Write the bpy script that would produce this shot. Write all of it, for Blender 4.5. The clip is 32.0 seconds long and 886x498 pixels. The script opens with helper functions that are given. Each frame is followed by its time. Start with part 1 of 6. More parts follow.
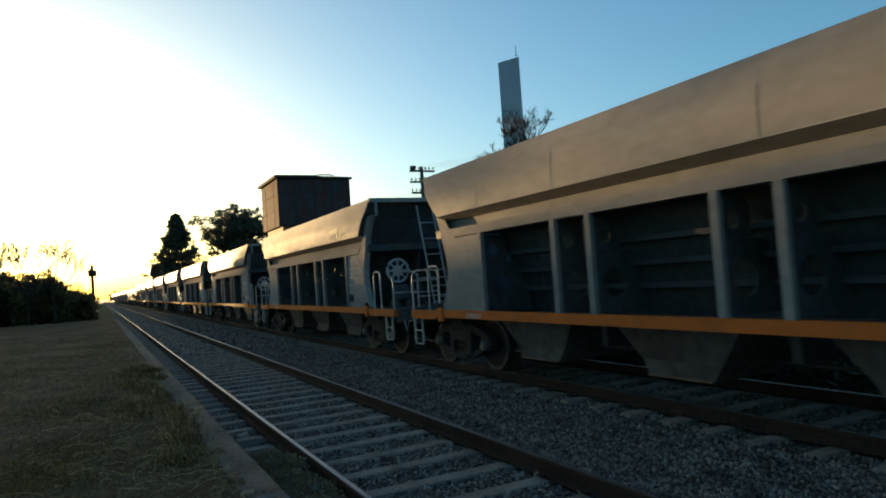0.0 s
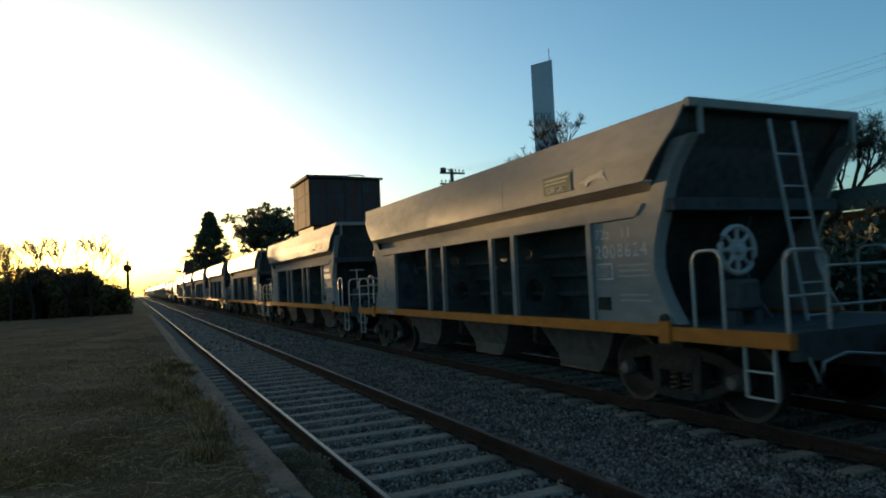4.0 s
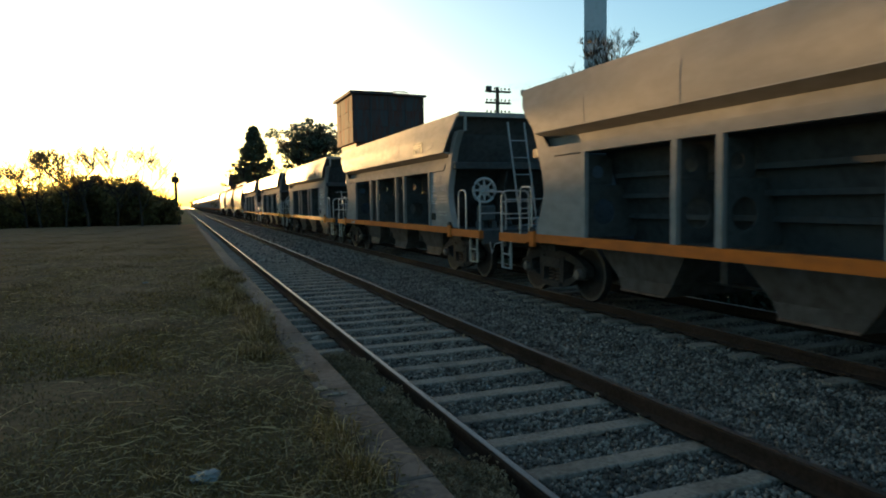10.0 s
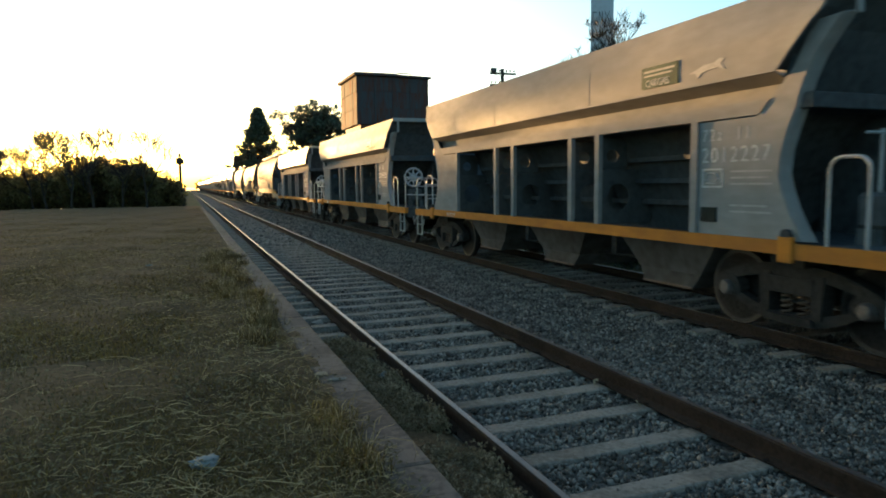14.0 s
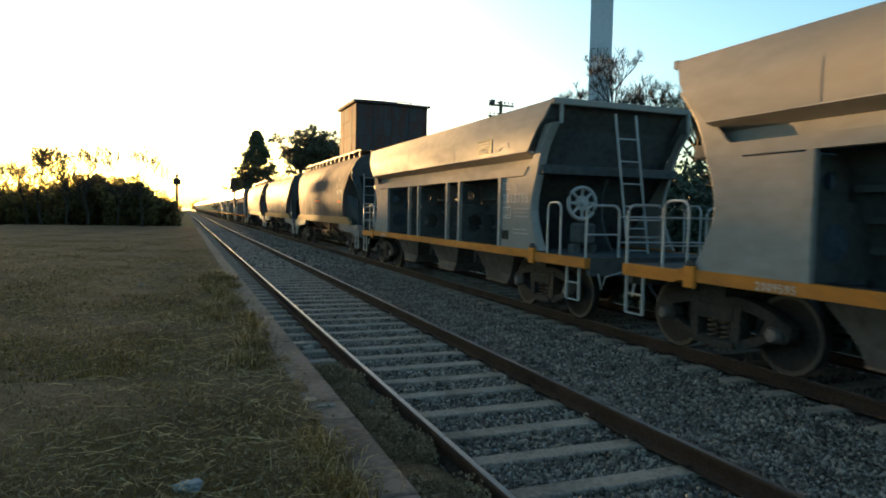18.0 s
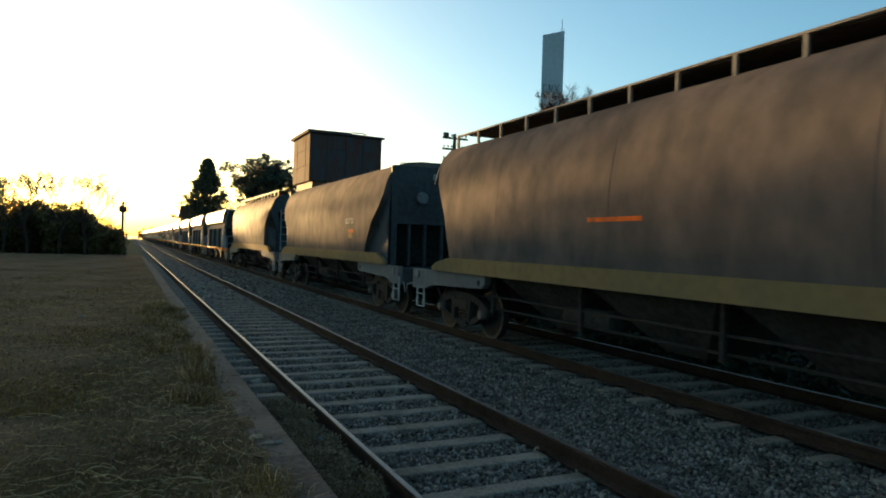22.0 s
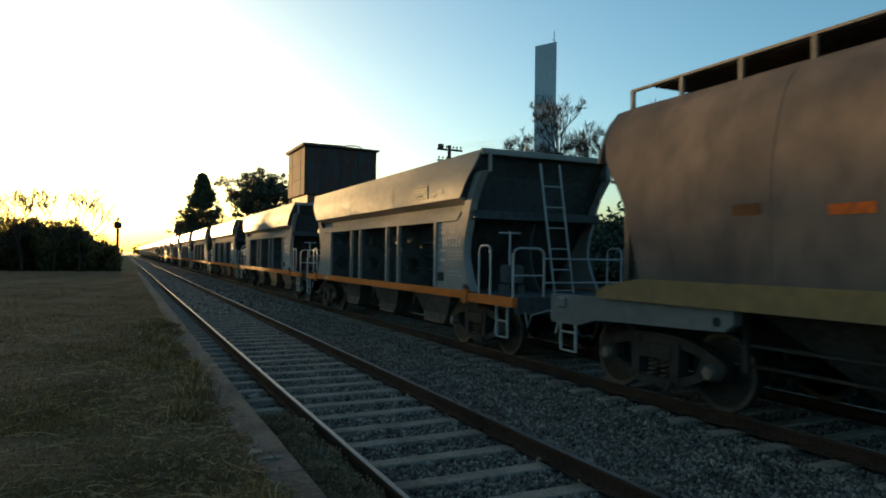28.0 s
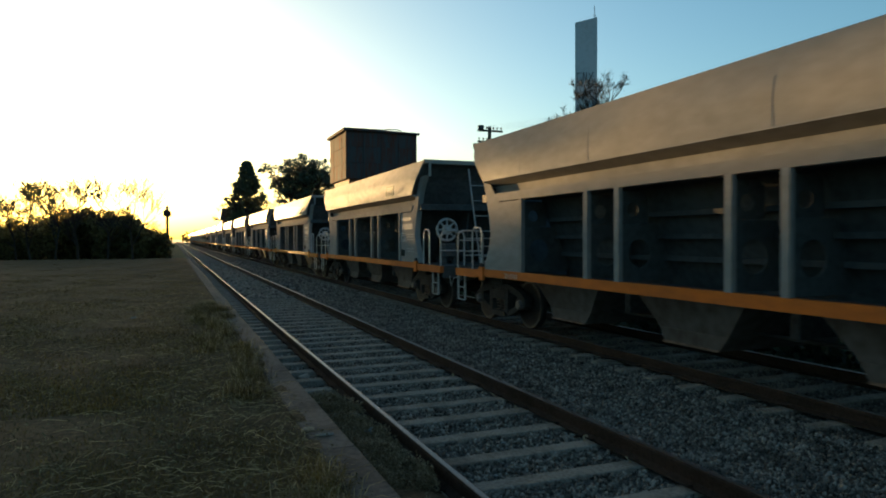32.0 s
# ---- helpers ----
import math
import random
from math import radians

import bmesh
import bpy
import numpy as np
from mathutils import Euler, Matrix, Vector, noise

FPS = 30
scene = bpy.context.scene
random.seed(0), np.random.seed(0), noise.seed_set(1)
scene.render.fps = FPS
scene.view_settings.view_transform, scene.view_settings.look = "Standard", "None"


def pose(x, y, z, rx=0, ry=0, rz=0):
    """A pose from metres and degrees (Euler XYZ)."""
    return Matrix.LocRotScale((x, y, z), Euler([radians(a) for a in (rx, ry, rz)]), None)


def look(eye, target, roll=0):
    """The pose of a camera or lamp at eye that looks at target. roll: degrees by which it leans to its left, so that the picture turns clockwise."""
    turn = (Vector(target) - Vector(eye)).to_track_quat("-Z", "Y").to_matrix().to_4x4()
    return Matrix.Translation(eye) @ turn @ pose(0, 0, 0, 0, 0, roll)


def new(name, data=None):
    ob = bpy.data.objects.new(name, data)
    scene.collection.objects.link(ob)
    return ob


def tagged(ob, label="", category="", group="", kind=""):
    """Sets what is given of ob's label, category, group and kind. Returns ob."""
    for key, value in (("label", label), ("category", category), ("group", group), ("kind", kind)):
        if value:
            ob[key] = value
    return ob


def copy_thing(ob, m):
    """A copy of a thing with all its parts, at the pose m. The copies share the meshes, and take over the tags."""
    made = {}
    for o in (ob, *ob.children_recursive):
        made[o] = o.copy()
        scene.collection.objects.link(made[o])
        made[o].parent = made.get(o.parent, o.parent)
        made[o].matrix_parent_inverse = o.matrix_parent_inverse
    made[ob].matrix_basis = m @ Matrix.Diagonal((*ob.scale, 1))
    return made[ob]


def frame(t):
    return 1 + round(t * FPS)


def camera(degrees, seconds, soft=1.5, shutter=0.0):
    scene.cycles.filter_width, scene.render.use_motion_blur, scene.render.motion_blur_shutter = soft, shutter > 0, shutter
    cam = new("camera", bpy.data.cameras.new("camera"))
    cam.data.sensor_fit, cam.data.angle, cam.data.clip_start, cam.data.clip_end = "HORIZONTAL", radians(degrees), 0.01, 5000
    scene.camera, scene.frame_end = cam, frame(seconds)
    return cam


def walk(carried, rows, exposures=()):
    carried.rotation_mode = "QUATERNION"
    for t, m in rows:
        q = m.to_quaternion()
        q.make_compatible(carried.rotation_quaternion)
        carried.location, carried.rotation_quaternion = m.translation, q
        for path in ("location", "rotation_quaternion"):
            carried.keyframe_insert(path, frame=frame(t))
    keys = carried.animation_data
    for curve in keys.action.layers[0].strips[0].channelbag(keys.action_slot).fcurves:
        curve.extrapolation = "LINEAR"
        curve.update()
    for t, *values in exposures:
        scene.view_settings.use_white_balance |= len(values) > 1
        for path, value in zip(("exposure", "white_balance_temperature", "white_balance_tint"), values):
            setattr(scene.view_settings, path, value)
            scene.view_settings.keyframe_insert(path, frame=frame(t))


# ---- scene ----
# ---------------------------------------------------------------- camera
cam = camera(66.61, 32.0, soft=1.85, shutter=0.25)
PATH = [  # seconds, x, y, z, yaw to the left, pitch, lean
    (0.0, 0.020, 0.031, 1.916, -27.10, 2.30, -3.90),
    (0.5, 0.048, 0.026, 1.938, -25.62, 2.46, -4.08),
    (1.0, 0.035, 0.030, 1.936, -25.54, 2.15, -3.91),
    (1.5, 0.031, 0.027, 1.933, -25.16, 2.22, -4.33),
    (2.0, 0.045, 0.023, 1.935, -25.33, 2.37, -3.78),
    (2.5, 0.041, 0.024, 1.937, -25.51, 2.50, -3.23),
    (3.0, 0.037, 0.026, 1.934, -25.64, 2.25, -3.12),
    (3.5, 0.036, 0.025, 1.935, -24.98, 2.46, -2.78),
    (5.5, 0.024, 0.031, 1.944, -24.15, 2.80, -2.64),
    (6.0, 0.017, 0.027, 1.941, -22.36, 3.37, -2.15),
    (6.5, 0.014, 0.025, 1.935, -21.80, 3.24, -1.00),
    (7.0, 0.013, 0.027, 1.948, -21.05, 3.27, -1.50),
    (7.5, 0.006, 0.021, 1.932, -21.05, 3.69, -0.90),
    (8.0, 0.012, 0.020, 1.937, -21.44, 3.33, -0.76),
    (8.5, -0.001, 0.023, 1.936, -21.17, 3.36, -0.30),
    (9.0, 0.009, 0.029, 1.940, -22.68, 1.39, -2.25),
    (9.5, -0.016, 0.018, 1.892, -23.44, -1.62, 0.58),
    (10.0, -0.042, 0.012, 1.865, -21.06, -3.97, -0.83),
    (10.5, -0.022, 0.035, 1.914, -20.49, -5.55, -1.04),
    (11.0, -0.008, 0.018, 1.901, -19.47, -6.08, -1.75),
    (11.5, -0.005, 0.010, 1.904, -19.10, -7.39, -2.51),
    (12.0, -0.016, 0.019, 1.908, -20.53, -2.48, -0.51),
    (12.5, -0.005, 0.014, 1.906, -20.03, -2.55, -0.37),
    (13.0, -0.001, 0.008, 1.900, -20.76, -4.14, -0.62),
    (13.5, -0.010, 0.007, 1.901, -20.63, -4.84, -0.51),
    (14.0, -0.001, 0.002, 1.900, -20.65, -5.47, -0.61),
    (14.5, -0.004, -0.008, 1.907, -20.18, -5.42, -0.63),
    (16.5, -0.010, -0.030, 1.908, -21.03, -5.29, -0.46),
    (17.0, -0.013, -0.027, 1.904, -21.31, -5.93, -0.05),
    (17.5, -0.013, -0.030, 1.897, -19.85, -4.50, -0.35),
    (18.0, -0.005, -0.021, 1.909, -21.12, -3.08, 1.18),
    (18.5, 0.002, -0.029, 1.914, -20.55, -3.77, -0.38),
    (19.0, -0.009, -0.039, 1.931, -20.26, -2.58, -0.82),
    (19.5, -0.009, -0.037, 1.920, -20.74, -1.59, -0.41),
    (20.0, -0.001, -0.034, 1.925, -22.22, -1.12, -0.48),
    (20.5, -0.002, -0.034, 1.929, -22.91, -1.13, -0.27),
    (21.0, -0.008, -0.027, 1.930, -22.83, -1.15, 0.33),
    (21.5, 0.004, -0.025, 1.928, -22.84, -1.38, 1.04),
    (22.0, 0.008, -0.022, 1.929, -25.00, -0.36, 1.71),
    (22.5, 0.003, -0.016, 1.930, -26.35, -0.01, 2.18),
    (23.0, -0.011, -0.019, 1.916, -26.11, 0.45, 3.29),
    (23.5, -0.014, -0.016, 1.924, -24.73, -0.12, 2.48),
    (24.0, 0.001, -0.011, 1.920, -25.40, -0.07, 2.90),
    (24.5, 0.006, -0.012, 1.913, -25.12, 0.34, 2.39),
    (25.0, 0.003, -0.006, 1.912, -25.11, -0.87, 2.08),
    (25.5, 0.014, 0.002, 1.915, -24.67, -1.15, 2.30),
    (27.5, 0.006, 0.003, 1.917, -24.72, 0.31, 1.20),
    (28.0, 0.002, 0.009, 1.919, -25.32, 0.62, 0.84),
    (28.5, -0.006, 0.002, 1.917, -23.44, 0.58, 0.36),
    (29.0, 0.000, -0.009, 1.920, -22.80, 0.37, 0.06),
    (29.5, -0.007, -0.005, 1.924, -21.63, 0.29, -0.57),
    (30.0, -0.026, -0.015, 1.919, -21.27, -0.09, -0.46),
    (30.5, -0.032, -0.022, 1.918, -20.79, -0.54, -0.04),
    (31.0, -0.033, -0.026, 1.916, -20.55, -0.04, 0.80),
    (31.5, -0.034, -0.034, 1.907, -21.86, 0.31, 0.70),
    (32.0, -0.037, -0.025, 1.902, -21.80, -0.90, -0.18),
]
BASE = 2.56
EXPOSURE = [(t, BASE + e, k, g) for t, e, k, g in (
    (0.0, -0.04, 5130, -15), (3.0, -0.07, 5130, -15), (4.5, -0.2, 5130, -15), (6.0, -0.36, 5080, -15), (9.0, -0.42, 5110, -15), (10.0, 0.35, 5730, -12), (11.0, 0.8, 5930, -10),
    (12.0, 0.72, 5880, -11), (13.0, 0.62, 5880, -11), (14.0, 0.95, 5980, -10), (17.0, 1.1, 6030, -10), (18.0, 0.92, 5950, -11), (19.0, 0.4, 5810, -13), (20.5, 0.32, 5710, -15),
    (24.0, 0.36, 5610, -15), (28.0, 0.12, 5520, -16), (30.0, 0.03, 5500, -16), (32.0, 0.06, 5550, -16))]


def carried_pose(x, y, z, yaw, pitch, lean):
    a, b = radians(yaw), radians(pitch)
    eye = Vector((x, y, z))
    ahead = Vector((-math.sin(a) * math.cos(b), math.cos(a) * math.cos(b), math.sin(b)))
    return look(eye, eye + ahead, lean)


walk(cam, [(r[0], carried_pose(*r[1:])) for r in PATH], EXPOSURE)

# ---------------------------------------------------------------- light
SUN_AZ, SUN_EL = -9.0, 1.9
world = bpy.data.worlds.new("evening_sky")
scene.world = world
world.use_nodes = True
wn, wl = world.node_tree.nodes, world.node_tree.links
sky = wn.new("ShaderNodeTexSky")
sky.sky_type = 'NISHITA'
sky.sun_disc = False
sky.sun_elevation = radians(SUN_EL)
sky.sun_rotation = radians(SUN_AZ)
sky.air_density, sky.dust_density, sky.ozone_density = 0.75, 2.1, 1.6
wl.new(sky.outputs[0], wn["Background"].inputs[0])
wn["Background"].inputs[1].default_value = 0.078
sun = new("sun", bpy.data.lights.new("sun", 'SUN'))
sun.data.energy = 7.0
sun.data.angle = radians(0.6)
sun.data.color = (1.0, 0.5, 0.2)
sa, se = radians(SUN_AZ), radians(SUN_EL)
sun_dir = Vector((math.sin(sa) * math.cos(se), math.cos(sa) * math.cos(se), math.sin(se)))
sun.matrix_world = look((0, 0, 60), Vector((0, 0, 60)) - sun_dir)

# ---------------------------------------------------------------- materials


def mat(name, color, rough=0.6, metal=0.0, color2=None, big=1.2, fine=14.0, mix=0.5, bump=0.15, bump_scale=40.0, stretch=(1, 1, 1), island=0.0, spec=0.5, backlit=0.0):
    """A surface with stains at one scale and grain at another; object and island variation."""
    m = bpy.data.materials.new(name)
    m.use_nodes = True
    n, l = m.node_tree.nodes, m.node_tree.links
    b = n["Principled BSDF"]
    color2 = color2 or tuple(c * 0.62 for c in color)
    co = n.new("ShaderNodeTexCoord")
    info = n.new("ShaderNodeObjectInfo")
    mp = n.new("ShaderNodeMapping")
    mp.inputs["Scale"].default_value = stretch
    off = n.new("ShaderNodeVectorMath")
    off.operation = 'MULTIPLY'
    off.inputs[1].default_value = (37.0, 53.0, 19.0)
    l.new(info.outputs["Random"], off.inputs[0])
    l.new(off.outputs[0], mp.inputs["Location"])
    l.new(co.outputs["Object"], mp.inputs["Vector"])
    n1, n2 = n.new("ShaderNodeTexNoise"), n.new("ShaderNodeTexNoise")
    n1.inputs["Scale"].default_value, n1.inputs["Detail"].default_value = big, 5.0
    n2.inputs["Scale"].default_value, n2.inputs["Detail"].default_value = fine, 4.0
    l.new(mp.outputs[0], n1.inputs["Vector"])
    l.new(mp.outputs[0], n2.inputs["Vector"])
    mul = n.new("ShaderNodeMath")
    mul.operation = 'MULTIPLY'
    l.new(n1.outputs["Fac"], mul.inputs[0])
    l.new(n2.outputs["Fac"], mul.inputs[1])
    ramp = n.new("ShaderNodeMapRange")
    ramp.inputs["From Min"].default_value, ramp.inputs["From Max"].default_value = 0.12, 0.12 + 0.3 * mix + 0.02
    l.new(mul.outputs[0], ramp.inputs["Value"])
    mx = n.new("ShaderNodeMix")
    mx.data_type = 'RGBA'
    mx.inputs["A"].default_value = (*color2, 1)
    mx.inputs["B"].default_value = (*color, 1)
    l.new(ramp.outputs[0], mx.inputs["Factor"])
    out = mx.outputs["Result"]
    if island:
        geo = n.new("ShaderNodeNewGeometry")
        hsv = n.new("ShaderNodeHueSaturation")
        mr = n.new("ShaderNodeMapRange")
        mr.inputs["To Min"].default_value, mr.inputs["To Max"].default_value = 1 - island, 1 + island
        l.new(geo.outputs["Random Per Island"], mr.inputs["Value"])
        l.new(mr.outputs[0], hsv.inputs["Value"])
        l.new(out, hsv.inputs["Color"])
        out = hsv.outputs["Color"]
    l.new(out, b.inputs["Base Color"])
    rr = n.new("ShaderNodeMapRange")
    rr.inputs["To Min"].default_value, rr.inputs["To Max"].default_value = min(1, rough + 0.15), max(0.05, rough - 0.12)
    l.new(n2.outputs["Fac"], rr.inputs["Value"])
    l.new(rr.outputs[0], b.inputs["Roughness"])
    b.inputs["Metallic"].default_value = metal
    b.inputs["Specular IOR Level"].default_value = spec
    if backlit:
        tr, ms = n.new("ShaderNodeBsdfTranslucent"), n.new("ShaderNodeMixShader")
        ms.inputs[0].default_value = backlit
        l.new(out, tr.inputs["Color"])
        l.new(b.outputs[0], ms.inputs[1])
        l.new(tr.outputs[0], ms.inputs[2])
        l.new(ms.outputs[0], n["Material Output"].inputs["Surface"])
    if bump:
        n3 = n.new("ShaderNodeTexNoise")
        n3.inputs["Scale"].default_value, n3.inputs["Detail"].default_value = bump_scale, 3.0
        l.new(mp.outputs[0], n3.inputs["Vector"])
        bp = n.new("ShaderNodeBump")
        bp.inputs["Strength"].default_value, bp.inputs["Distance"].default_value = bump, 0.02
        l.new(n3.outputs["Fac"], bp.inputs["Height"])
        l.new(bp.outputs[0], b.inputs["Normal"])
    return m


M_GREY = mat("grey_wagon_paint", (0.25, 0.246, 0.235), 0.75, 0.0, (0.195, 0.188, 0.175), 0.35, 5.0, 0.8, 0.03, 1.2, (1, 0.6, 1.6), spec=0.0)
M_PANEL = mat("smooth_grey_panel_paint", (0.25, 0.246, 0.235), 0.6, 0.0, (0.2, 0.193, 0.18), 0.35, 5.0, 0.8, 0.03, 1.2, (1, 0.6, 1.6), spec=0.008)
# Wagon grey again, darkened to hold the shade of recessed bays and ends.
M_GREYSHADE = mat("deep_shade_grey_paint", (0.072, 0.078, 0.08), 0.65, 0.0, (0.046, 0.049, 0.051), 0.9, 9.0, 0.6, 0.1, 20.0, spec=0.03)
# Same grey with less shade mixed in, for plates standing inside the bays.
M_WEB = mat("mid_shade_grey_paint", (0.085, 0.09, 0.09), 0.6, 0.0, (0.055, 0.058, 0.058), 0.9, 9.0, 0.6, 0.05, 10.0, spec=0.02)
M_ORANGE = mat("orange_sill_paint", (0.48, 0.145, 0.025), 0.6, 0.0, (0.33, 0.11, 0.03), 0.5, 9.0, 0.8, 0.06, stretch=(1, 0.35, 1), spec=0.03)
M_AMBER = mat("amber_sill_paint", (0.46, 0.185, 0.03), 0.6, 0.0, (0.31, 0.13, 0.034), 0.5, 9.0, 0.8, 0.06, stretch=(1, 0.35, 1), spec=0.03)
M_RAILING = mat("light_grey_railing_paint", (0.33, 0.335, 0.33), 0.5, 0.0, (0.22, 0.215, 0.2), 3.0, 30.0, 0.4, 0.05)
M_IRON = mat("dusty_cast_iron", (0.038, 0.035, 0.032), 0.8, 0.0, (0.02, 0.018, 0.016), 2.0, 18.0, 0.6, 0.2, spec=0.1)
M_WHEEL = mat("wheel_steel", (0.026, 0.023, 0.021), 0.7, 0.1, (0.014, 0.012, 0.011), 3.0, 22.0, 0.5, 0.1, spec=0.15)
M_TREAD = mat("polished_tyre_steel", (0.05, 0.047, 0.045), 0.5, 0.6, (0.026, 0.024, 0.022), 3.0, 40.0, 0.4, 0.02)
M_CAP = mat("pale_dusty_bearing_cap", (0.095, 0.082, 0.078), 0.55, 0.1, (0.06, 0.052, 0.048), 6.0, 30.0, 0.5, 0.1)
M_SPRING = mat("rusty_spring_steel", (0.16, 0.11, 0.08), 0.7, 0.1, (0.07, 0.045, 0.03), 6.0, 40.0, 0.5, 0.1, spec=0.1)
M_UNDER = mat("underframe_black", (0.06, 0.058, 0.055), 0.75, 0.0, (0.032, 0.03, 0.028), 1.5, 12.0, 0.6, 0.15, spec=0.03)
M_CHUTE = mat("worn_chute_steel", (0.1, 0.094, 0.088), 0.6, 0.0, (0.055, 0.047, 0.04), 0.8, 6.0, 0.7, 0.06, spec=0.02)
M_WHITE = mat("faded_white_lettering", (0.46, 0.455, 0.43), 0.7, 0.0, (0.3, 0.295, 0.275), 6.0, 40.0, 0.4, 0.0, spec=0.005)
M_FADED = mat("nearly_worn_off_lettering", (0.34, 0.333, 0.312), 0.7, 0.0, (0.265, 0.255, 0.235), 9.0, 40.0, 0.4, 0.0, spec=0.02)
M_GREEN = mat("dark_green_sign_board", (0.045, 0.07, 0.05), 0.6, 0.0, (0.032, 0.048, 0.036), 3.0, 20.0, 0.4, 0.03, spec=0.02)
M_BOX = mat("dark_box_and_hole_tone", (0.03, 0.035, 0.03), 0.7, 0.0, (0.015, 0.015, 0.015), 3.0, 20.0, 0.4, 0.05, spec=0.01)
M_TANK = mat("weathered_brown_tank_paint", (0.14, 0.12, 0.107), 0.7, 0.0, (0.074, 0.069, 0.068), 0.8, 4.0, 0.75, 0.035, 1.5, (1, 0.7, 0.45), spec=0.003)
M_TANKEND = mat("dark_grey_end_paint", (0.056, 0.063, 0.066), 0.7, 0.0, (0.036, 0.04, 0.042), 0.8, 8.0, 0.6, 0.1, 10.0, spec=0.04)
M_TANKSILL = mat("pale_grey_bolster_paint", (0.16, 0.16, 0.157), 0.65, 0.0, (0.1, 0.096, 0.09), 0.9, 12.0, 0.5, 0.1, spec=0.02)
M_SILLGREY = mat("dull_grey_sill_paint", (0.145, 0.152, 0.158), 0.65, 0.0, (0.11, 0.113, 0.116), 0.5, 7.0, 0.7, 0.05, spec=0.02)
M_GUSSET = mat("spotted_grey_gusset_paint", (0.07, 0.075, 0.08), 0.65, 0.0, (0.022, 0.02, 0.018), 1.8, 2.6, 0.25, 0.05, spec=0.01)
M_YELLOW = mat("faded_yellow_band_paint", (0.23, 0.165, 0.08), 0.65, 0.0, (0.17, 0.13, 0.07), 0.5, 7.0, 0.7, 0.05, spec=0.005)
M_RUSTMARK = mat("orange_patch_paint", (0.5, 0.13, 0.025), 0.7, 0.0, (0.26, 0.085, 0.035), 3.0, 12.0, 0.6, 0.05, spec=0.005)
M_OLDRUST = mat("dull_brown_rust_patch", (0.1, 0.055, 0.03), 0.8, 0.0, (0.07, 0.042, 0.027), 4.0, 12.0, 0.5, 0.05, spec=0.02)
M_RAILSIDE = mat("rusty_rail_steel", (0.042, 0.029, 0.022), 0.9, 0.0, (0.022, 0.016, 0.012), 1.5, 30.0, 0.6, 0.1, spec=0.03)
M_RAILTOP = mat("polished_rail_head", (0.22, 0.205, 0.195), 0.4, 1.0, (0.13, 0.12, 0.11), 0.8, 60.0, 0.4, 0.02, 60.0, (6, 0.3, 1))
M_SLEEPER = mat("grey_concrete_sleeper", (0.27, 0.225, 0.18), 0.85, 0.0, (0.138, 0.113, 0.088), 2.5, 30.0, 0.6, 0.25, 90.0, spec=0.04)
M_STONE = mat("granite_ballast_stone", (0.207, 0.175, 0.142), 0.6, 0.0, (0.054, 0.046, 0.037), 3.0, 40.0, 0.6, 0.0, island=0.7, spec=0.08)
M_BALLAST = mat("ballast_bed", (0.108, 0.096, 0.083), 0.9, 0.0, (0.041, 0.036, 0.031), 9.0, 34.0, 0.35, 0.7, 26.0, spec=0.02)
M_COPING = mat("worn_concrete_coping", (0.19, 0.135, 0.103), 0.85, 0.0, (0.09, 0.065, 0.05), 1.6, 18.0, 0.6, 0.3, 60.0, spec=0.08)
M_SOIL = mat("trodden_platform_soil", (0.17, 0.105, 0.055), 0.95, 0.0, (0.065, 0.042, 0.024), 1.1, 16.0, 0.6, 0.7, 30.0, spec=0.03)
M_GROUND = mat("rough_field_ground", (0.1, 0.095, 0.05), 0.95, 0.0, (0.05, 0.05, 0.025), 0.15, 3.0, 0.6, 0.6, 4.0, spec=0.02)
M_GRASS = mat("short_green_grass", (0.2, 0.13, 0.034), 0.7, 0.0, (0.085, 0.056, 0.018), 0.7, 9.0, 0.6, 0.0, island=0.45, spec=0.15, backlit=0.35)
M_STRAW = mat("dry_straw_stalks", (0.42, 0.29, 0.14), 0.75, 0.0, (0.13, 0.088, 0.045), 2.0, 20.0, 0.5, 0.0, island=0.7, spec=0.15, backlit=0.2)
M_DEAD = mat("dead_brown_leaves", (0.22, 0.16, 0.085), 0.8, 0.0, (0.11, 0.08, 0.043), 5.0, 30.0, 0.5, 0.0, island=0.4, spec=0.1)
M_WEED = mat("reddish_brown_weed", (0.32, 0.23, 0.13), 0.8, 0.0, (0.13, 0.092, 0.05), 5.0, 30.0, 0.5, 0.0, island=0.6)
M_BARK = mat("grey_brown_bark", (0.04, 0.034, 0.029), 0.9, 0.0, (0.022, 0.019, 0.016), 3.0, 20.0, 0.5, 0.3, 30.0, spec=0.05)
M_PINE = mat("dark_pine_needles", (0.035, 0.05, 0.025), 0.7, 0.0, (0.02, 0.03, 0.015), 0.6, 6.0, 0.6, 0.0, island=0.5)
M_CYPRESS = mat("dark_conifer_needles", (0.04, 0.055, 0.025), 0.7, 0.0, (0.022, 0.03, 0.015), 0.6, 6.0, 0.6, 0.0, island=0.5)
M_HEDGE = mat("dull_hedge_leaves", (0.17, 0.15, 0.062), 0.7, 0.0, (0.1, 0.088, 0.038), 0.6, 6.0, 0.6, 0.0, island=0.5, backlit=0.8)
M_RUST = mat("rusty_riveted_tank_plate", (0.058, 0.062, 0.067), 0.85, 0.0, (0.085, 0.036, 0.024), 1.0, 5.0, 0.5, 0.15, 10.0, (1.6, 1.6, 0.22), spec=0.004)
M_BRICK = mat("sooty_brick", (0.2, 0.11, 0.08), 0.9, 0.0, (0.1, 0.065, 0.05), 1.0, 12.0, 0.6, 0.2, 14.0, spec=0.1)
